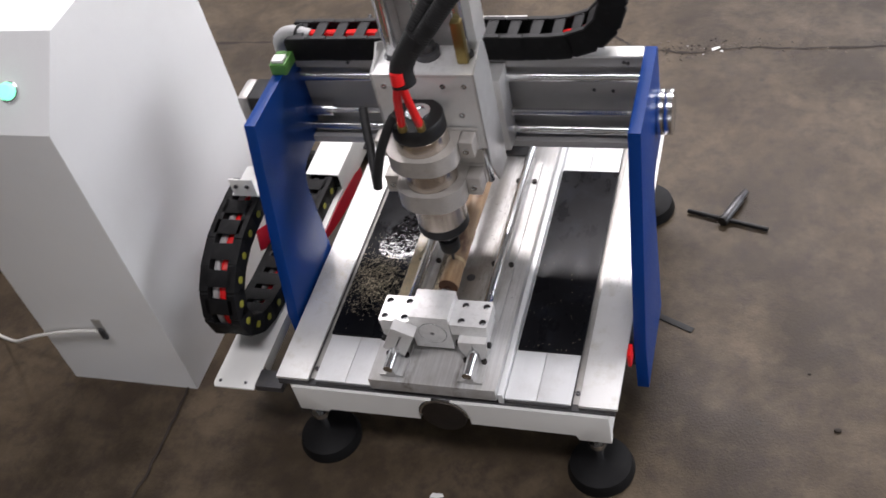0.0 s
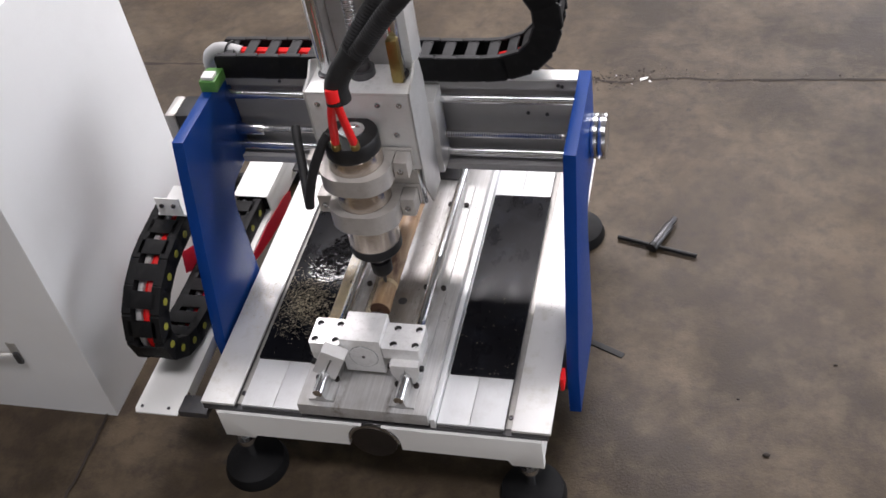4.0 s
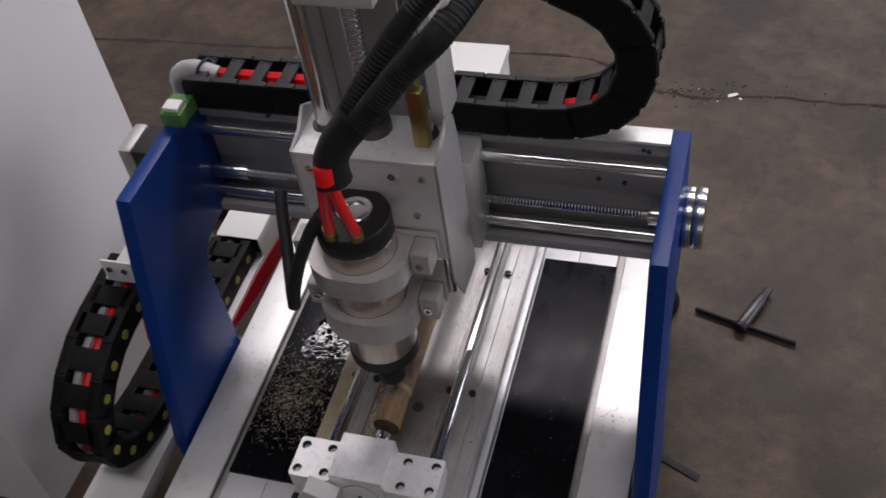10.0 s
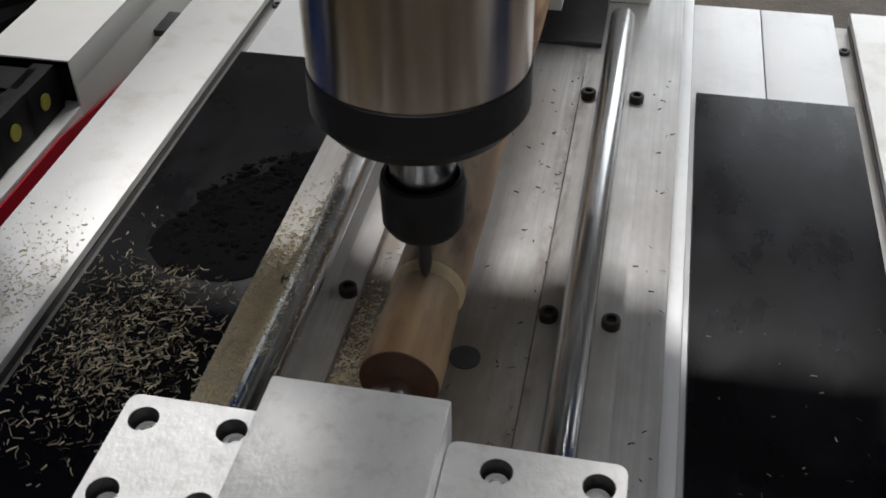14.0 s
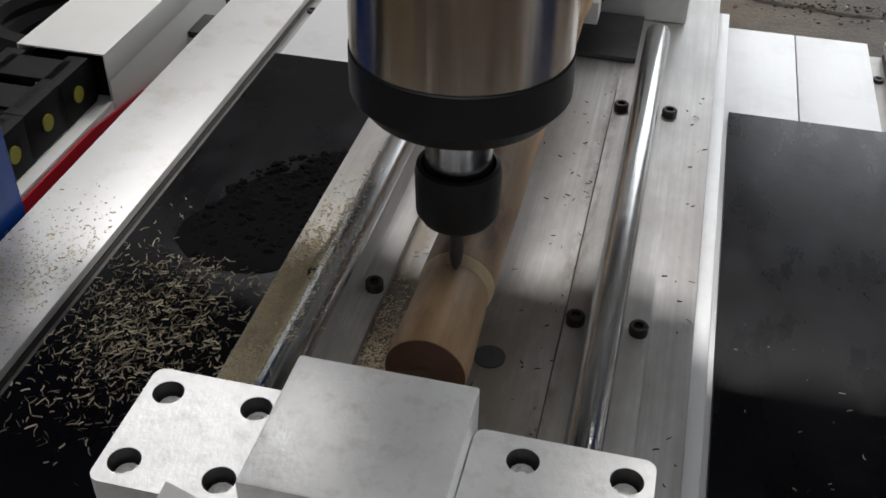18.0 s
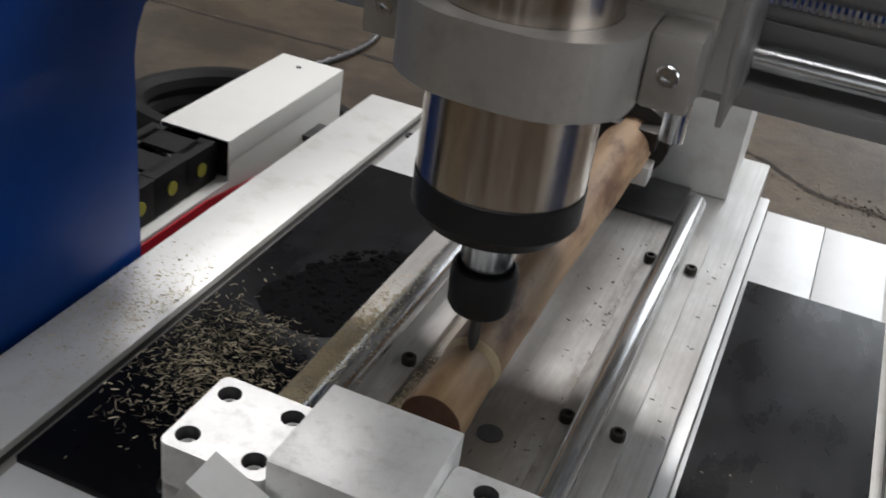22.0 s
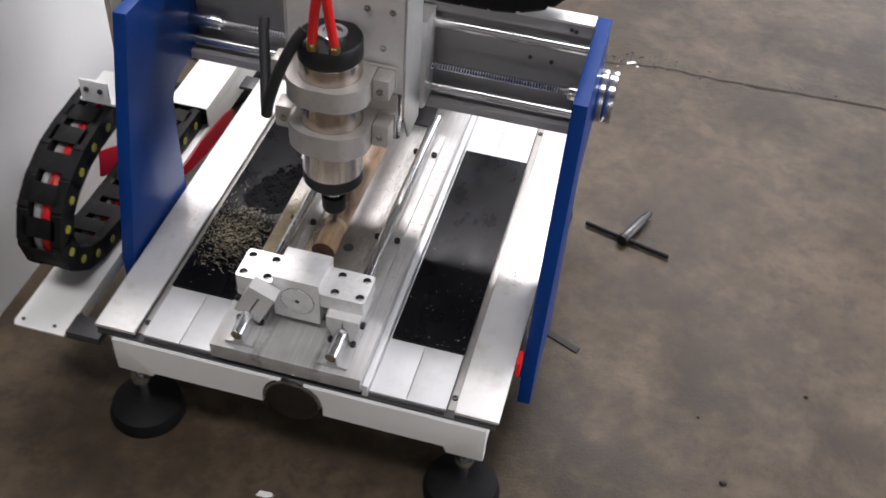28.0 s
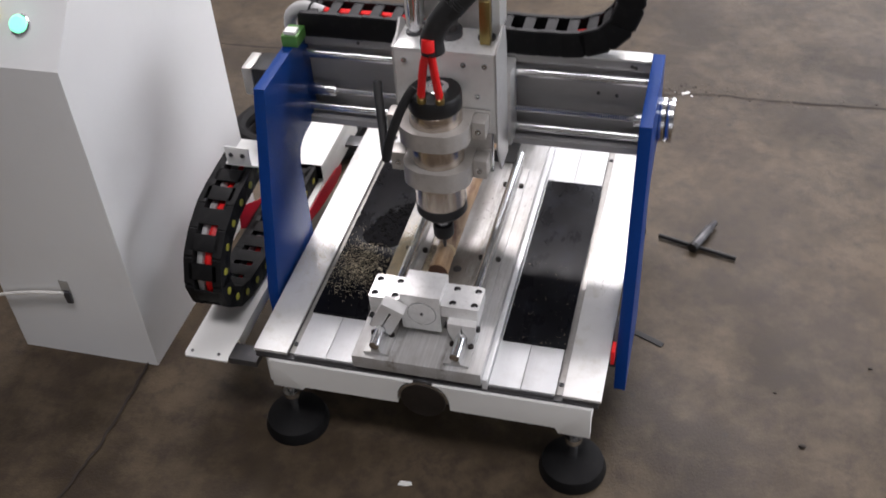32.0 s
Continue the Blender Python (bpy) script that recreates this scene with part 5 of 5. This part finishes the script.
film = thing("oil_film", (-0.145, 0.33, Z + 0.0022), "glossy wet patch of black oil on the bed panel", "oil patch")
part("wet_film", bm, OIL, film)


def flakes(name, label, mat, count, spot, size, seed):
    """Many curled slivers; spot(rng) gives the place of each."""
    rng = random.Random(seed)
    verts, faces = [], []
    for _ in range(count):
        x, y, z = spot(rng)
        l, w, a, curl = size * rng.uniform(0.4, 1.5), size * rng.uniform(0.05, 0.13), rng.uniform(0, 2 * math.pi), rng.uniform(-0.7, 0.7)
        ux, uy = math.cos(a), math.sin(a)
        lift = rng.uniform(0, 0.22) * l
        base = len(verts)
        for i in range(4):
            t = i / 3 - 0.5
            bend = curl * l * (0.25 - t * t)
            for sgn in (-1, 1):
                verts.append((x + ux * l * t - uy * (sgn * w / 2 + bend), y + uy * l * t + ux * (sgn * w / 2 + bend), z + 0.0003 + lift * (t + 0.5) + (0.0006 if sgn > 0 else 0)))
        for i in range(3):
            b = base + 2 * i
            faces.append((b, b + 1, b + 3, b + 2))
    me = bpy.data.meshes.new(name)
    me.from_pydata(verts, [], faces)
    me.materials.append(mat)
    return tagged(new(name, me), label, "wood chips", kind="stuff")


def panel_spot(rng):
    while True:
        x, y = rng.gauss(-0.168, 0.026), rng.gauss(0.222, 0.037)
        if -0.2115 < x < -0.1115 and 0.10 < y < 0.33 and not (x > -0.185 and y > 0.283) and rng.random() < (y - 0.10) / 0.06:
            return x, y, Z + 0.0022


def board_spot(rng):
    while True:
        x, y = rng.gauss(-0.246, 0.02), rng.gauss(0.232, 0.036)
        if -0.282 < x < -0.226 and 0.05 < y < 0.4:
            return x, y, Z


def strip_spot(rng):
    while True:
        x, y = rng.gauss(-0.098, 0.012), rng.gauss(0.225, 0.04)
        if -0.109 < x < -0.06 and 0.12 < y < 0.36:
            return x, y, 0.2126 if x < -0.0925 else (0.2178 if x < -0.082 else 0.246 - 90 * (x + 0.0715) ** 2)


def crumbs(name, label, mat, count, spot, size, seed, flat=0.5):
    """Many small broken lumps lying on a surface."""
    rng = random.Random(seed)
    verts, faces = [], []
    for _ in range(count):
        x, y, z = spot(rng)
        r = size * (0.35 + 1.2 * rng.random() ** 3)
        b = len(verts)
        for k in range(5):
            a = 2 * math.pi * (k + rng.uniform(-0.3, 0.3)) / 5
            verts.append((x + r * rng.uniform(0.7, 1.2) * math.cos(a), y + r * rng.uniform(0.7, 1.2) * math.sin(a), z))
        for k in range(3):
            a = 2 * math.pi * (k + rng.uniform(-0.3, 0.3)) / 3
            verts.append((x + 0.5 * r * math.cos(a), y + 0.5 * r * math.sin(a), z + r * flat * rng.uniform(0.6, 1.2)))
        faces += [(b, b + 1, b + 5), (b + 1, b + 2, b + 6, b + 5), (b + 2, b + 3, b + 6), (b + 3, b + 4, b + 7, b + 6), (b + 4, b, b + 5, b + 7), (b + 5, b + 6, b + 7)]
    me = bpy.data.meshes.new(name)
    me.from_pydata(verts, [], faces)
    me.materials.append(mat)
    return tagged(new(name, me), label, "rubble", kind="stuff")


def film_spot(rng):
    while True:
        x, y = rng.uniform(-0.188, -0.115), rng.uniform(0.275, 0.40)
        if (x + 0.145) ** 2 / 0.040 ** 2 + (y - 0.335 - 0.6 * (x + 0.15)) ** 2 / 0.055 ** 2 < 1 and rng.random() < 0.25 + (y - 0.275) / 0.10:
            return x, y, Z + 0.0026


def joint_spot(rng):
    x = rng.uniform(0.08, 1.0) if rng.random() < 0.4 else rng.gauss(0.27, 0.09)
    return x, 1.158 + 0.012 * math.sin(x * 19) + rng.gauss(0.0, 0.016), 0.0


crumbs("concrete_crumbs", "broken pale concrete crumbs along the floor joint", CRUMB, 260, joint_spot, 0.0026, 21)
crumbs("dirt_crumbs", "dark dirt crumbs along the floor joint", GROOVE, 220, joint_spot, 0.0024, 22)
# white flakes, also painting the wet glints along the joint
crumbs("flake_glints", "white flakes and painted wet glints in the floor joint", FLAKE_GLINT, 4, lambda r: (r.gauss(0.285, 0.03), r.gauss(1.155, 0.010), 0.0), 0.0035, 23, 0.3)
crumbs("oil_sludge", "dull black sludge clots lying in the oil patch", SLUDGE, 330, film_spot, 0.0030, 24, 0.35)
flakes("wood_chips", "pale wood chips scattered over the black bed panel", CHIP, 1950, panel_spot, 0.0038, 3)
flakes("wood_chips", "pale wood chips on the aluminium edge board", CHIP, 90, board_spot, 0.0028, 4)
flakes("sawdust", "fine yellow sawdust on the rotary bed and rail", DUST, 6500, strip_spot, 0.0015, 5)
flakes("swarf_specks", "dark specks of dirt on the rotary bed", GROOVE, 110, lambda r: (r.choice((r.uniform(0.02, 0.036), r.uniform(0.08, 0.097), r.uniform(-0.04, 0.03))), r.uniform(0.14, 0.5), 0.2126), 0.0024, 6)
flakes("swarf_specks", "dark specks of dirt on the aluminium edge board", GROOVE, 60, lambda r: (r.gauss(0.252, 0.012), r.gauss(0.262, 0.014), Z), 0.0022, 7)
flakes("pale_specks", "pale specks on the black bed panel", CHIP, 70, lambda r: (r.uniform(0.115, 0.212), 0.1 + 0.2 * r.random() ** 2, Z + 0.0022), 0.0022, 8)
flakes("sawdust", "brown sawdust on the rotary bed beside the wood", DUST, 1500, lambda r: (r.gauss(-0.045, 0.006), r.gauss(0.2, 0.03), 0.2126), 0.0020, 9)
flakes("sawdust", "thin veil of yellow sawdust on the aluminium edge board", OLD_DUST, 1000, lambda r: (r.uniform(-0.279, -0.227), r.gauss(0.245, 0.035), Z), 0.0012, 10)
